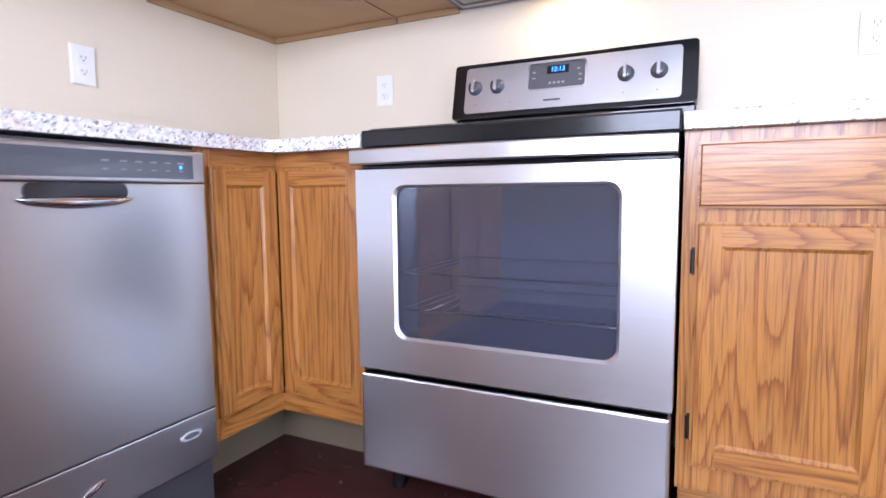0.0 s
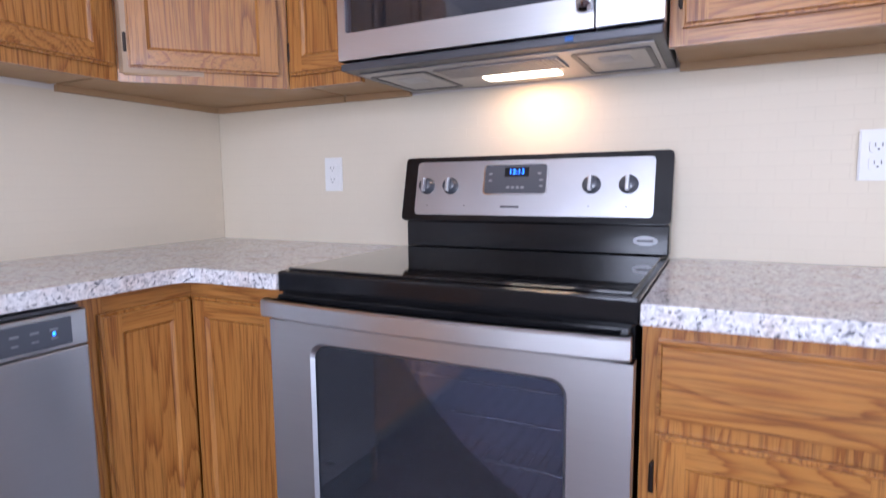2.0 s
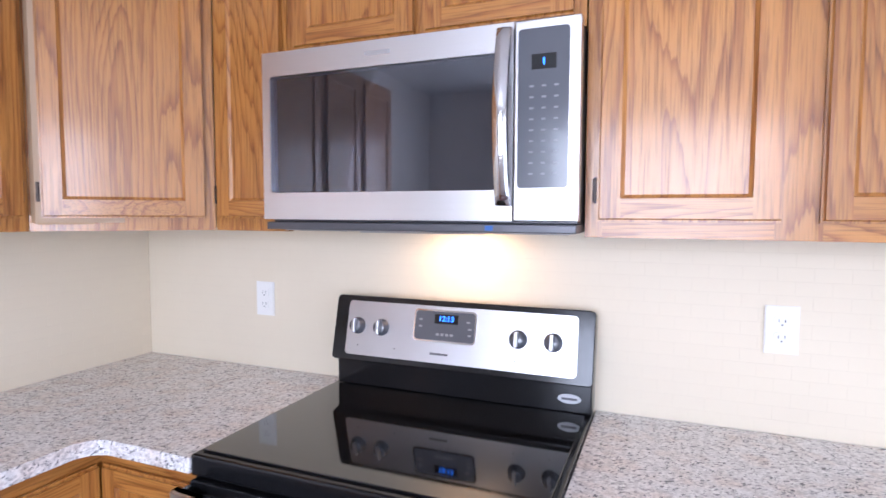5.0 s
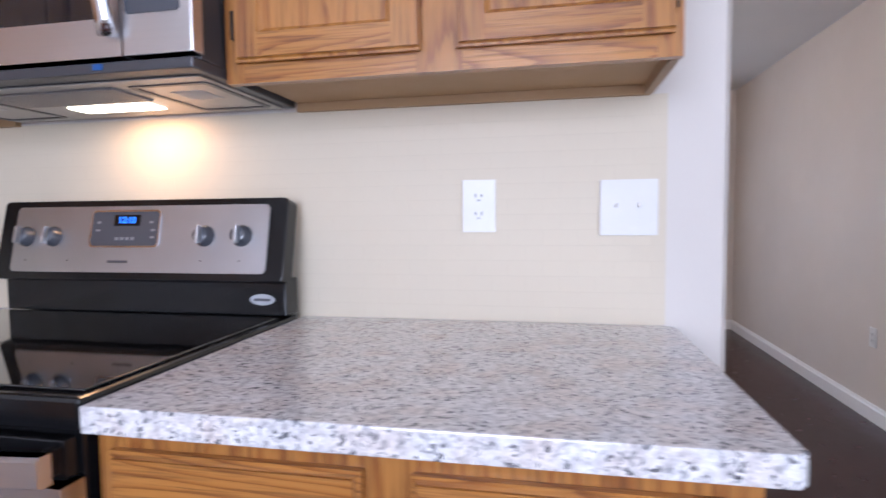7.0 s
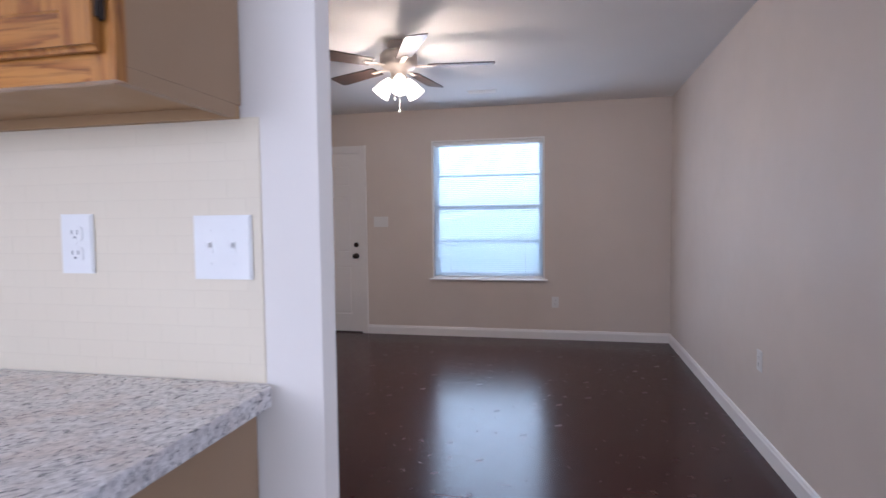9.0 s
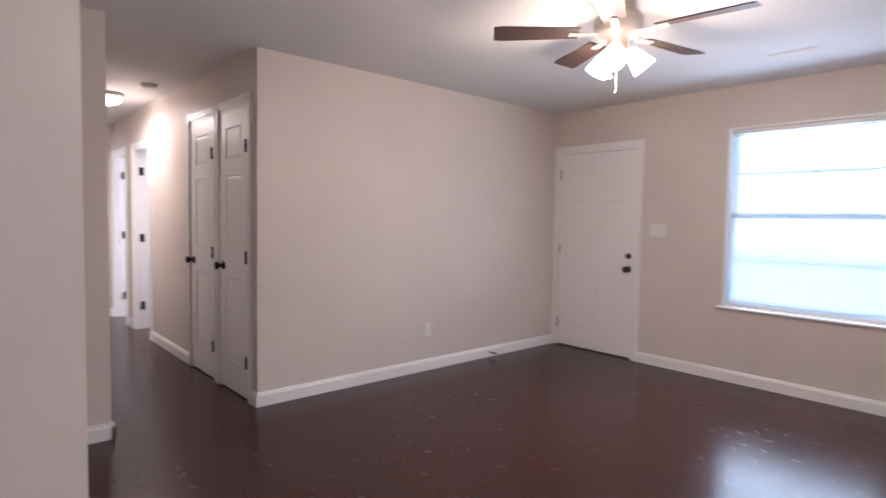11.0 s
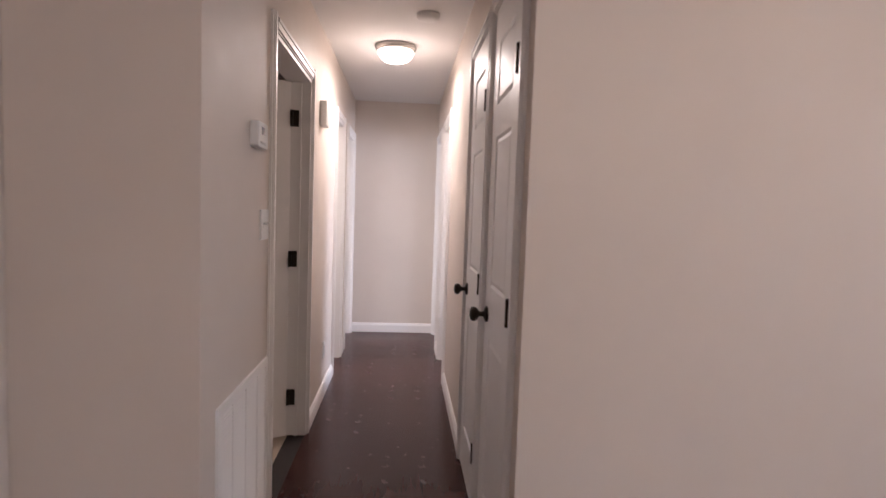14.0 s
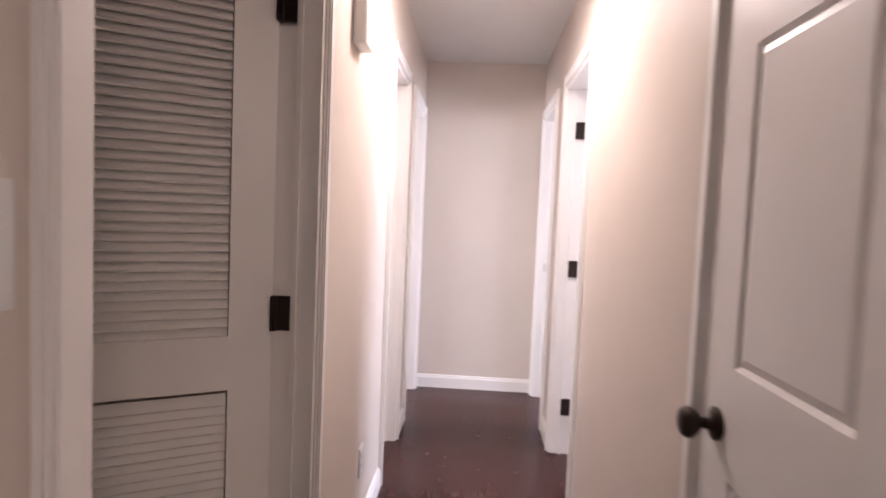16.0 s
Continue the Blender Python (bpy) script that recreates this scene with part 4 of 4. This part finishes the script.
A, B = Vector((-0.252, -0.292)), Vector((-0.560, -0.600))
c = wall_cabinet("golden oak diagonal corner wall cabinet", [(-0.854, -0.006), (-0.254, -0.006), (-0.254, -0.272), (-0.540, -0.598), (-0.854, -0.598)], (-0.62, -0.24, UB))
bm = bmesh.new()
box(bm, -0.852, -0.256, -0.022, -0.006, UB - 0.001, UB + 0.0175)
box(bm, -0.854, -0.838, -0.598, -0.0225, UB - 0.001, UB + 0.0175)
part("hanging_rail", bm, PLY, c)
L = (A - B).length
DIAG = pose(B.x, B.y, 0, 0, 0, math.degrees(math.atan2(A.y - B.y, A.x - B.x)))
bm = bmesh.new()
for x0, x1 in ((0, 0.040), (L - 0.040, L)):
    box(bm, x0, x1, -0.001, 0.016, UB, UT)
box(bm, 0.040, L - 0.040, 0.0, 0.016, UB, UB + 0.04)
box(bm, 0.040, L - 0.040, 0.0, 0.016, UT - 0.04, UT)
part("face_frame", bm, OAK_V, c, "", DIAG)
d = oak_door(c, L - 0.056, UT - 0.03 - UB - 0.034, DIAG @ pose(0.028, -0.0205, UB + 0.034))
cab_hinge(d, DIAG @ pose(0.026, -0.004, UB + 0.10))

c = wall_cabinet("golden oak wall cabinet on the side wall", [(-0.854, -0.602), (-0.579, -0.602), (-0.579, -1.45), (-0.854, -1.45)], (-0.72, -1.02, UB))
bm = bmesh.new()
for y0, y1 in ((-0.640, -0.602), (-1.060, -0.990), (-1.45, -1.41)):
    box(bm, -0.5789, -0.560, y0, y1, UB, UT)
for y0, y1 in ((-0.990, -0.640), (-1.41, -1.060)):
    box(bm, -0.5789, -0.5604, y0, y1, UB, UB + 0.04)
    box(bm, -0.5789, -0.5604, y0, y1, UT - 0.04, UT)
part("face_frame", bm, OAK_V, c)
for y0 in (-0.995, -1.42):
    d = oak_door(c, 0.372, UT - 0.03 - UB - 0.034, pose(-0.5405, y0, UB + 0.034, 0, 0, 90))
    cab_hinge(d, pose(-0.556, y0 + 0.376, UB + 0.10, 0, 0, 90))


# the run goes on beyond the dishwasher
e = thing("base_cabinet", "golden oak base cabinet with three drawers and three doors", "cabinet", (-0.6, -2.05, 0))
block("carcass", (-0.85, CX - 0.02, -2.60, -1.502, 0.16, TOP - 0.036), VENEER, e, "", 0.001)
bm = bmesh.new()
for y0, y1 in ((-1.55, -1.502), (-1.895, -1.845), (-2.245, -2.195), (-2.60, -2.555)):
    box(bm, CX - 0.0195, CX - 0.0003, y0, y1, 0.16, TOP - 0.036)
part("face_frame", bm, OAK_V, e)
for y0, y1 in ((-1.845, -1.55), (-2.195, -1.895), (-2.555, -2.245)):
    for z0, z1 in ((0.16, 0.24), (0.735, 0.79), (0.90, TOP - 0.036)):
        block("rail", (CX - 0.0195, CX - 0.0006, y0, y1, z0, z1), OAK_Y, e, "", 0)
    block("drawer", (CX + 0.0005, CX + 0.019, y0 - 0.012, y1 + 0.012, 0.777, 0.909), OAK_Y, e, "", 0.005)
    oak_door(e, y1 - y0 + 0.024, 0.512, pose(CX + 0.0185, y0 - 0.012, 0.238, 0, 0, 90), mats=[OAK_V, OAK_Y])
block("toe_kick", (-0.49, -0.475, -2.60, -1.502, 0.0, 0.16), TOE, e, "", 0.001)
c = wall_cabinet("golden oak wall cabinet on the side wall", [(-0.854, -1.452), (-0.579, -1.452), (-0.579, -2.15), (-0.854, -2.15)], (-0.72, -1.80, UB))
bm = bmesh.new()
for y0, y1 in ((-1.490, -1.452), (-1.835, -1.765), (-2.15, -2.11)):
    box(bm, -0.5789, -0.560, y0, y1, UB, UT)
part("face_frame", bm, OAK_V, c)
for y0, y1 in ((-1.765, -1.490), (-2.11, -1.835)):
    block("rail", (-0.5789, -0.5604, y0, y1, UB, UB + 0.04), OAK_Y, c, "", 0)
    block("rail", (-0.5789, -0.5604, y0, y1, UT - 0.04, UT), OAK_Y, c, "", 0)
    oak_door(c, y1 - y0 + 0.024, UT - 0.03 - UB - 0.034, pose(-0.5415, y0 - 0.012, UB + 0.034, 0, 0, 90), mats=[OAK_V, OAK_Y])


# outlets and switches
def plate_thing(name, label, category, at, w, h, kind, n=1):
    """A cover plate with receptacles, toggles or nothing; its face looks to local -y, centred."""
    p = thing(name, label, category, at.translation)
    bm = bmesh.new()
    box(bm, -w / 2, w / 2, -0.006, 0, -h / 2, h / 2)
    bmesh.ops.bevel(bm, geom=[x for x in bm.edges if all(v.co.y < -0.005 for v in x.verts)], offset=0.003, segments=2, affect="EDGES")
    cover = part("cover", bm, PLASTIC, p, "", at)
    if kind == "outlet":
        for z in (-0.0195, 0.0195):
            bm = bmesh.new()
            plate(bm, rounded(-0.017, 0.017, z - 0.0145, z + 0.0145, 0.009, 4), -0.0085, -0.005)
            part("receptacle", bm, PLASTIC, cover, "", at)
            bm = bmesh.new()
            for x in (-0.0065, 0.0065):
                box(bm, x - 0.001, x + 0.001, -0.0090, -0.0080, z - 0.001, z + 0.007)
            cyl(bm, 0.0022, 0.001, pose(0, -0.0086, z - 0.007, 90), 10)
            part("slot", bm, INK, cover, "", at)
    if kind == "switch":
        for i in range(n):
            x = (i - (n - 1) / 2) * 0.046
            bm = bmesh.new()
            box(bm, x - 0.005, x + 0.005, -0.0075, -0.005, -0.012, 0.012)
            part("toggle_frame", bm, PLASTIC, cover, "", at)
            bm = bmesh.new()
            box(bm, x - 0.004, x + 0.004, -0.018, -0.006, 0.000, 0.009)
            part("toggle", bm, PLASTIC, cover, "", at, 0.0015)
    spots = [(0, 0)] if kind == "outlet" else [((i - (n - 1) / 2) * 0.046, z) for i in range(n) for z in (-h * 0.26, h * 0.26)]
    for x, z in spots:
        bm = bmesh.new()
        cyl(bm, 0.0026, 0.0012, pose(x, -0.0064, z, 90), 10)
        part("screw", bm, PLASTIC, cover, "", at)
    return p


plate_thing("wall_outlet", "white double outlet on the tiled backsplash", "outlet", pose(-0.318, -0.006, 1.207), 0.072, 0.114, "outlet")
plate_thing("wall_outlet", "white double outlet on the tiled backsplash", "outlet", pose(1.192, -0.006, 1.224), 0.072, 0.114, "outlet")
plate_thing("light_switch", "white double switch plate on the tiled backsplash", "switch", pose(1.505, -0.006, 1.217), 0.116, 0.116, "switch", 2)
plate_thing("wall_outlet", "white double outlet above the corner worktop", "outlet", pose(KITCHEN_W + 0.006, -0.82, 1.20, 0, 0, 90), 0.072, 0.114, "outlet")
plate_thing("wall_outlet", "white outlet low on the greige wall", "outlet", pose(CORNER + 0.001, 3.20, 0.36, 0, 0, 90), 0.072, 0.114, "outlet")
plate_thing("wall_outlet", "white outlet below the window", "outlet", pose(2.02, FAR - 0.001, 0.39), 0.072, 0.114, "outlet")
plate_thing("wall_outlet", "white outlet on the long side wall", "outlet", pose(EAST - 0.001, 2.36, 0.48, 0, 0, -90), 0.072, 0.114, "outlet")
plate_thing("wall_outlet", "white outlet low on the partition wall", "outlet", pose(-0.52, 0.304, 0.31, 0, 0, 180), 0.072, 0.114, "outlet")
plate_thing("wall_outlet", "white outlet low in the hall", "outlet", pose(-3.39, HALL_L + 0.001, 0.33, 0, 0, 180), 0.072, 0.114, "outlet")
plate_thing("light_switch", "white triple switch plate beside the entry door", "switch", pose(0.135, FAR - 0.001, 1.245), 0.165, 0.114, "switch", 3)
plate_thing("light_switch", "white double switch plate in the hall", "switch", pose(-1.692, HALL_L + 0.001, 1.254, 0, 0, 180), 0.116, 0.116, "switch", 2)

# ---------------------------------------------------------------- hall fittings
e = thing("thermostat", "white wall thermostat in the hall", "thermostat", (-1.523, HALL_L, 1.57))
bm = bmesh.new()
plate(bm, rounded(-1.628, -1.492, 1.532, 1.622, 0.012, 4), HALL_L, HALL_L + 0.030)
body = part("housing", bm, PLASTIC, e, "", None, 0.004)
block("screen", (-1.574, -1.534, HALL_L + 0.030, HALL_L + 0.0308, 1.578, 1.605), GREY, body, "grey display", 0)
for i in range(3):
    block("button", (-1.586 + i * 0.026, -1.571 + i * 0.026, HALL_L + 0.030, HALL_L + 0.033, 1.543, 1.555), PLASTIC, body, "", 0.001)

e = thing("return_air_grille", "white louvred return air grille low on the hall wall", "air grille", (-1.49, HALL_L, 0.2))
gx0, gx1, gz0, gz1 = -1.752, -1.155, 0.13, 0.72
bm = bmesh.new()
box(bm, gx0, gx1, HALL_L, HALL_L + 0.010, gz1 - 0.03, gz1)
box(bm, gx0, gx1, HALL_L, HALL_L + 0.010, gz0, gz0 + 0.03)
box(bm, gx0, gx0 + 0.03, HALL_L, HALL_L + 0.0099, gz0 + 0.03, gz1 - 0.03)
box(bm, gx1 - 0.03, gx1, HALL_L, HALL_L + 0.0099, gz0 + 0.03, gz1 - 0.03)
for k in range(1, 4):
    x = gx0 + (gx1 - gx0) * k / 4
    box(bm, x - 0.006, x + 0.006, HALL_L, HALL_L + 0.0095, gz0 + 0.03, gz1 - 0.03)
part("frame", bm, WHITE, e)
block("backing", (gx0 + 0.02, gx1 - 0.02, HALL_L + 0.0005, HALL_L + 0.001, gz0 + 0.02, gz1 - 0.02), PALE, e, "", 0)
sl = bmesh.new()
box(sl, gx0 + 0.03, gx1 - 0.03, 0.0012, 0.0085, -0.0025, 0.0025)
for v in sl.verts:
    v.co.z -= (v.co.y - 0.004) * 0.9
first = finish("slat", sl, WHITE)
for k in range(40):
    ob = first if k == 0 else new("slat", first.data)
    ob.parent = e
    ob.matrix_parent_inverse = world_of(e).inverted()
    ob.matrix_basis = Matrix.Translation((0, HALL_L, gz0 + 0.040 + k * 0.0131))

e = thing("door_chime", "white door chime box high on the hall wall", "door chime", (-3.14, HALL_L, 1.9))
bm = bmesh.new()
box(bm, -3.16, -3.04, HALL_L, HALL_L + 0.045, 1.83, 1.985)
part("cover", bm, PLASTIC, e, "", None, 0.008)

e = thing("ceiling_light", "lit frosted dome light on the hall ceiling", "ceiling light", (-3.42, 1.25, 2.40))
bm = bmesh.new()
turned(bm, [(0.138, 2.439), (0.141, 2.425), (0.133, 2.408), (0.124, 2.402)], 40, Matrix.Translation((-3.42, 1.25, 0)))
part("rim", bm, NICKEL, e, "metal rim", smooth=True)
bm = bmesh.new()
turned(bm, [(0.123, 2.405), (0.120, 2.385), (0.108, 2.362), (0.086, 2.343), (0.055, 2.332), (0.012, 2.329)], 40, Matrix.Translation((-3.42, 1.25, 0)))
part("dome", bm, DOME, e, "lit frosted glass dome", smooth=True)
bulb("hall_bulb", (-3.42, 1.25, 2.20), 3.2, (1.0, 0.83, 0.66), 0.10)
area("hall_bulb_down", (-3.42, 1.25, 2.315), (-3.42, 1.2501, 0.0), 0.2, 0.2, 11, (1.0, 0.85, 0.70))

e = thing("smoke_detector", "round white smoke detector on the hall ceiling", "smoke detector", (-2.75, 1.444, 2.43))
bm = bmesh.new()
turned(bm, [(0.066, 2.439), (0.066, 2.425), (0.060, 2.410), (0.040, 2.402), (0.010, 2.401)], 32, Matrix.Translation((-2.75, 1.444, 0)))
part("housing", bm, PLASTIC, e, smooth=True)

# ---------------------------------------------------------------- living room
e = thing("ceiling_fan", "ceiling fan with dark blades and three lit glass shades", "ceiling fan", (1.03, 2.72, 2.42))
FX, FY = 1.03, 2.72
bm = bmesh.new()
turned(bm, [(0.075, 2.439), (0.078, 2.42), (0.066, 2.395), (0.030, 2.385)], 32, Matrix.Translation((FX, FY, 0)))
part("canopy", bm, IVORY, e, "", smooth=True)
bm = bmesh.new()
turned(bm, [(0.030, 2.386), (0.105, 2.378), (0.125, 2.355), (0.125, 2.300), (0.105, 2.272), (0.060, 2.262), (0.050, 2.225), (0.060, 2.205), (0.045, 2.190)], 36, Matrix.Translation((FX, FY, 0)))
part("motor_housing", bm, IVORY, e, "", smooth=True)
for k in range(5):
    m = Matrix.Translation((FX, FY, 2.290)) @ Matrix.Rotation(radians(FAN_TURN + 72 * k), 4, "Z")
    bm = bmesh.new()
    n = 10
    top, low = [], []
    for i in range(n + 1):
        u = i / n
        half = 0.052 + 0.018 * u if u < 0.95 else 0.062
        top.append((0.20 + 0.44 * u, half)), low.append((0.20 + 0.44 * u, -half))
    outline = top + low[::-1]
    a = [bm.verts.new((x, y, 0.003 + y * 0.18)) for x, y in outline]
    b = [bm.verts.new((x, y, -0.004 + y * 0.18)) for x, y in outline]
    bm.faces.new(a), bm.faces.new(b[::-1])
    for i in range(len(a)):
        j = (i + 1) % len(a)
        bm.faces.new((a[i], b[i], b[j], a[j]))
    bl = part("blade", bm, BLADE, e, "dark walnut blade", m)
    bm = bmesh.new()
    box(bm, 0.09, 0.25, -0.018, 0.018, -0.012, -0.0045)
    part("blade_iron", bm, IVORY, bl, "", m, 0.003)
for k in range(3):
    a = radians(FAN_SHADE + 120 * k)
    d = Vector((math.cos(a), math.sin(a), 0))
    m = Matrix.Translation((FX + 0.06 * d.x, FY + 0.06 * d.y, 2.205)) @ Matrix.Rotation(a, 4, "Z") @ Matrix.Rotation(radians(138), 4, "Y")
    bm = bmesh.new()
    turned(bm, [(0.020, 0.0), (0.028, 0.012), (0.040, 0.04), (0.052, 0.085), (0.062, 0.125), (0.058, 0.125), (0.030, 0.06), (0.012, 0.02)], 24, m)
    part("shade", bm, SHADE, e, "lit frosted glass shade", smooth=True)
    tip = m @ Vector((0, 0, 0.17))
    bulb("fan_bulb", tip, 14, WARM, 0.05)
for dx, ln in ((0.012, 0.20), (-0.02, 0.12)):
    bm = bmesh.new()
    cyl(bm, 0.0012, ln, pose(FX + dx, FY - 0.03, 2.19 - ln / 2), 6)
    turned(bm, [(0.002, 0), (0.008, 0.008), (0.008, 0.02), (0.002, 0.028)], 12, Matrix.Translation((FX + dx, FY - 0.03, 2.19 - ln - 0.02)))
    part("pull_chain", bm, NICKEL, e, "thin pull chain")

e = thing("ceiling_vent", "white slotted ceiling vent", "air vent", (1.37, 4.25, 2.438))
bm = bmesh.new()
box(bm, 1.23, 1.51, 4.21, 4.31, 2.432, 2.4395)
part("frame", bm, PLASTIC, e, "", None, 0.002)
for k in range(5):
    block("slat", (1.245, 1.495, 4.225 + k * 0.016, 4.233 + k * 0.016, 2.428, 2.432), WHITE, e, "", 0)

# window: frame, sashes, panes, sill and blinds
W0, W1, Z0, Z1 = 0.715, 1.915, 0.62, 2.105
win = thing("window_1", "white sash window with lowered blinds", "window", (1.315, FAR, Z0))
win["kind"] = "structure"
bm = bmesh.new()
for d in ((W0, W0 + 0.018, Z0, Z1), (W1 - 0.018, W1, Z0, Z1), (W0 + 0.018, W1 - 0.018, Z1 - 0.018, Z1), (W0 + 0.018, W1 - 0.018, Z0, Z0 + 0.018)):
    box(bm, d[0], d[1], FAR - 0.003, FAR + 0.137, d[2], d[3])
part("window_frame", bm, WHITE, win)
mid = 1.385
for z0, z1, y in ((Z0 + 0.02, mid + 0.02, FAR + 0.085), (mid - 0.02, Z1 - 0.02, FAR + 0.115)):
    bm = bmesh.new()
    for d in ((W0 + 0.02, W0 + 0.06, z0, z1), (W1 - 0.06, W1 - 0.02, z0, z1), (W0 + 0.06, W1 - 0.06, z0, z0 + 0.04), (W0 + 0.06, W1 - 0.06, z1 - 0.04, z1)):
        box(bm, d[0], d[1], y - 0.014, y + 0.014, d[2], d[3])
    zz = (z0 + z1) / 2
    box(bm, W0 + 0.06, W1 - 0.06, y - 0.008, y + 0.008, zz - 0.008, zz + 0.008)
    sash = part("sash", bm, WHITE, win)
    pane = block("pane", (W0 + 0.055, W1 - 0.055, y - 0.002, y + 0.002, z0 + 0.035, z1 - 0.035), PANE, sash, "", 0)
    pane.visible_shadow = False
bm = bmesh.new()
box(bm, W0 - 0.03, W1 + 0.03, FAR - 0.030, FAR + 0.075, Z0 - 0.012, Z0 + 0.006)
part("window_sill", bm, WHITE, win, "", None, 0.004)
blind = thing("window_blind", "white slatted blind lowered over the window", "blind", (1.315, FAR + 0.03, Z0 + 0.05))
block("headrail", (W0 + 0.022, W1 - 0.022, FAR + 0.012, FAR + 0.050, Z1 - 0.055, Z1 - 0.020), WHITE, blind, "", 0.003)
block("bottom_rail", (W0 + 0.024, W1 - 0.024, FAR + 0.018, FAR + 0.044, Z0 + 0.022, Z0 + 0.036), WHITE, blind, "", 0.003)
sl = bmesh.new()
vs = [[sl.verts.new((x, y, 0.0035 * (1 - (y / 0.0125) ** 2) + y * 0.75)) for y in (-0.0125, -0.004, 0.004, 0.0125)] for x in (W0 + 0.024, W1 - 0.024)]
for i in range(3):
    sl.faces.new((vs[0][i], vs[1][i], vs[1][i + 1], vs[0][i + 1]))
bmesh.ops.solidify(sl, geom=list(sl.faces), thickness=0.0008)
first = finish("slat", sl, SLAT)
count = int((Z1 - 0.07 - Z0 - 0.045) / 0.0205)
for k in range(count + 1):
    ob = first if k == 0 else new("slat", first.data)
    ob.parent = blind
    ob.matrix_parent_inverse = world_of(blind).inverted()
    ob.matrix_basis = Matrix.Translation((0, FAR + 0.031, Z0 + 0.047 + k * 0.0205))
for x in (W0 + 0.20, W1 - 0.20):
    bm = bmesh.new()
    cyl(bm, 0.001, Z1 - Z0 - 0.08, pose(x, FAR + 0.017, (Z0 + Z1) / 2), 6)
    part("ladder_cord", bm, WHITE, blind)

# a door stop on the baseboard
bm = bmesh.new()
cyl(bm, 0.006, 0.07, pose(CORNER + 0.05, 3.98, 0.045, 0, 90), 10)
cyl(bm, 0.010, 0.012, pose(CORNER + 0.088, 3.98, 0.045, 0, 90), 12)
tagged(part("door_stop", bm, BRONZE), "small dark spring door stop on the baseboard", "door stop")

# ---------------------------------------------------------------- pieces: backsplash tiles
bm = bmesh.new()
box(bm, KITCHEN_W + 0.0005, 1.580, -0.0032, -0.0002, TOP, UB + 0.002)
box(bm, 0.0, 0.77, -0.0032, -0.0002, 0.80, TOP)
back = setting("backsplash", bm, GROUT, "cream tiled backsplash along the range wall")
bm = bmesh.new()
box(bm, KITCHEN_W + 0.0002, KITCHEN_W + 0.0032, -1.45, -0.0035, TOP, UB + 0.002)
side = setting("backsplash_side", bm, GROUT, "cream tiled backsplash on the side wall")
TH, TW, GAP = 0.0335, 0.074, 0.0008
bm = bmesh.new()
box(bm, 0, TW - GAP, -0.00345, -0.0032, 0, TH - GAP)
bmesh.ops.bevel(bm, geom=[e for e in bm.edges if all(v.co.y < -0.0034 for v in e.verts)], offset=0.0002, segments=1, affect="EDGES")
tile = finish("tile", bm, TILE)
used = False
rest, rest_side = bmesh.new(), bmesh.new()
for j in range(15):
    z = TOP + 0.0008 + j * TH
    h = min(TH, UB + 0.002 - z)
    if h < 0.008:
        continue
    x = KITCHEN_W + 0.006 - (TW / 2 if j % 2 else 0)
    while x < 1.58:
        x0, x1 = max(x, KITCHEN_W + 0.006), min(x + TW - GAP, 1.5795)
        if x1 - x0 > 0.006:
            whole = x1 - x0 > TW - GAP - 1e-4 and h > TH - 1e-4
            if whole and x0 > 0.10:
                ob = new("tile", tile.data) if used else tile
                used = True
                ob.parent = back
                ob.location = (x0, 0, z)
            else:
                box(rest, x0, x1, -0.00345, -0.0032, z, z + h - GAP)
        x += TW
    y = -1.45 - (TW / 2 if j % 2 else 0)
    while y < -0.006:
        y0, y1 = max(y, -1.45), min(y + TW - GAP, -0.006)
        if y1 - y0 > 0.006:
            if y1 - y0 > TW - GAP - 1e-4 and h > TH - 1e-4:
                ob = new("tile", tile.data)
                ob.parent = side
                ob.matrix_basis = pose(KITCHEN_W + 0.0, y0, z, 0, 0, 90)
            else:
                box(rest_side, KITCHEN_W + 0.0032, KITCHEN_W + 0.00345, y0, y1, z, z + h - GAP)
        y += TW
for b, own in ((rest, back), (rest_side, side)):
    o = part("tile_rest", b, TILE, own)
    o["kind"] = "stuff"

# ---------------------------------------------------------------- pieces: floor planks
bm = bmesh.new()
box(bm, -6.4, EAST, -3.4, 4.95, -0.0079, -0.0060)
floor = setting("floor", bm, SUBFLOOR, "dark cherry plank floor")
PW = 0.19
sizes = {}


def plank_mesh(length, width):
    key = (round(length, 3), round(width, 3))
    if key not in sizes:
        b = bmesh.new()
        box(b, 0, length, 0, width, -0.0058, 0)
        sizes[key] = finish("plank", b, FLOOR)
        return sizes[key]
    return new("plank", sizes[key].data)


rng = random.Random(5)


def planks(x0, x1, y0, y1):
    y = y0
    while y < y1 - 0.004:
        wd = min(PW, y1 - y)
        x = x0
        ln = rng.choice((0.4, 0.6, 0.8, 1.0, 1.2))
        while x < x1 - 0.004:
            l = min(ln, x1 - x)
            if x1 - x - l < 0.15:
                l = x1 - x
            ob = plank_mesh(l, wd)
            ob.parent = floor
            ob.location = (x, y, 0)
            x += l
            ln = 1.2
        y += PW


planks(CORNER + 0.001, EAST, 0.30, FAR)
planks(HALL_END, CORNER, HALL_L, HALL_R)
planks(-0.86, EAST, -3.4, -0.001)
planks(1.36, EAST, 0.0, 0.299)
planks(-6.4, -3.36, HALL_R + 0.001, 4.78)
planks(-6.4, -3.36, -2.29, HALL_L - 0.001)
bm = bmesh.new()
box(bm, -1.709, -1.166, HALL_R, 2.4, -0.0057, 0)
box(bm, -2.389, -1.831, HALL_R, 2.4, -0.0057, 0)
setting("floor_closet", bm, FLOOR, "dark plank floor inside the closets")
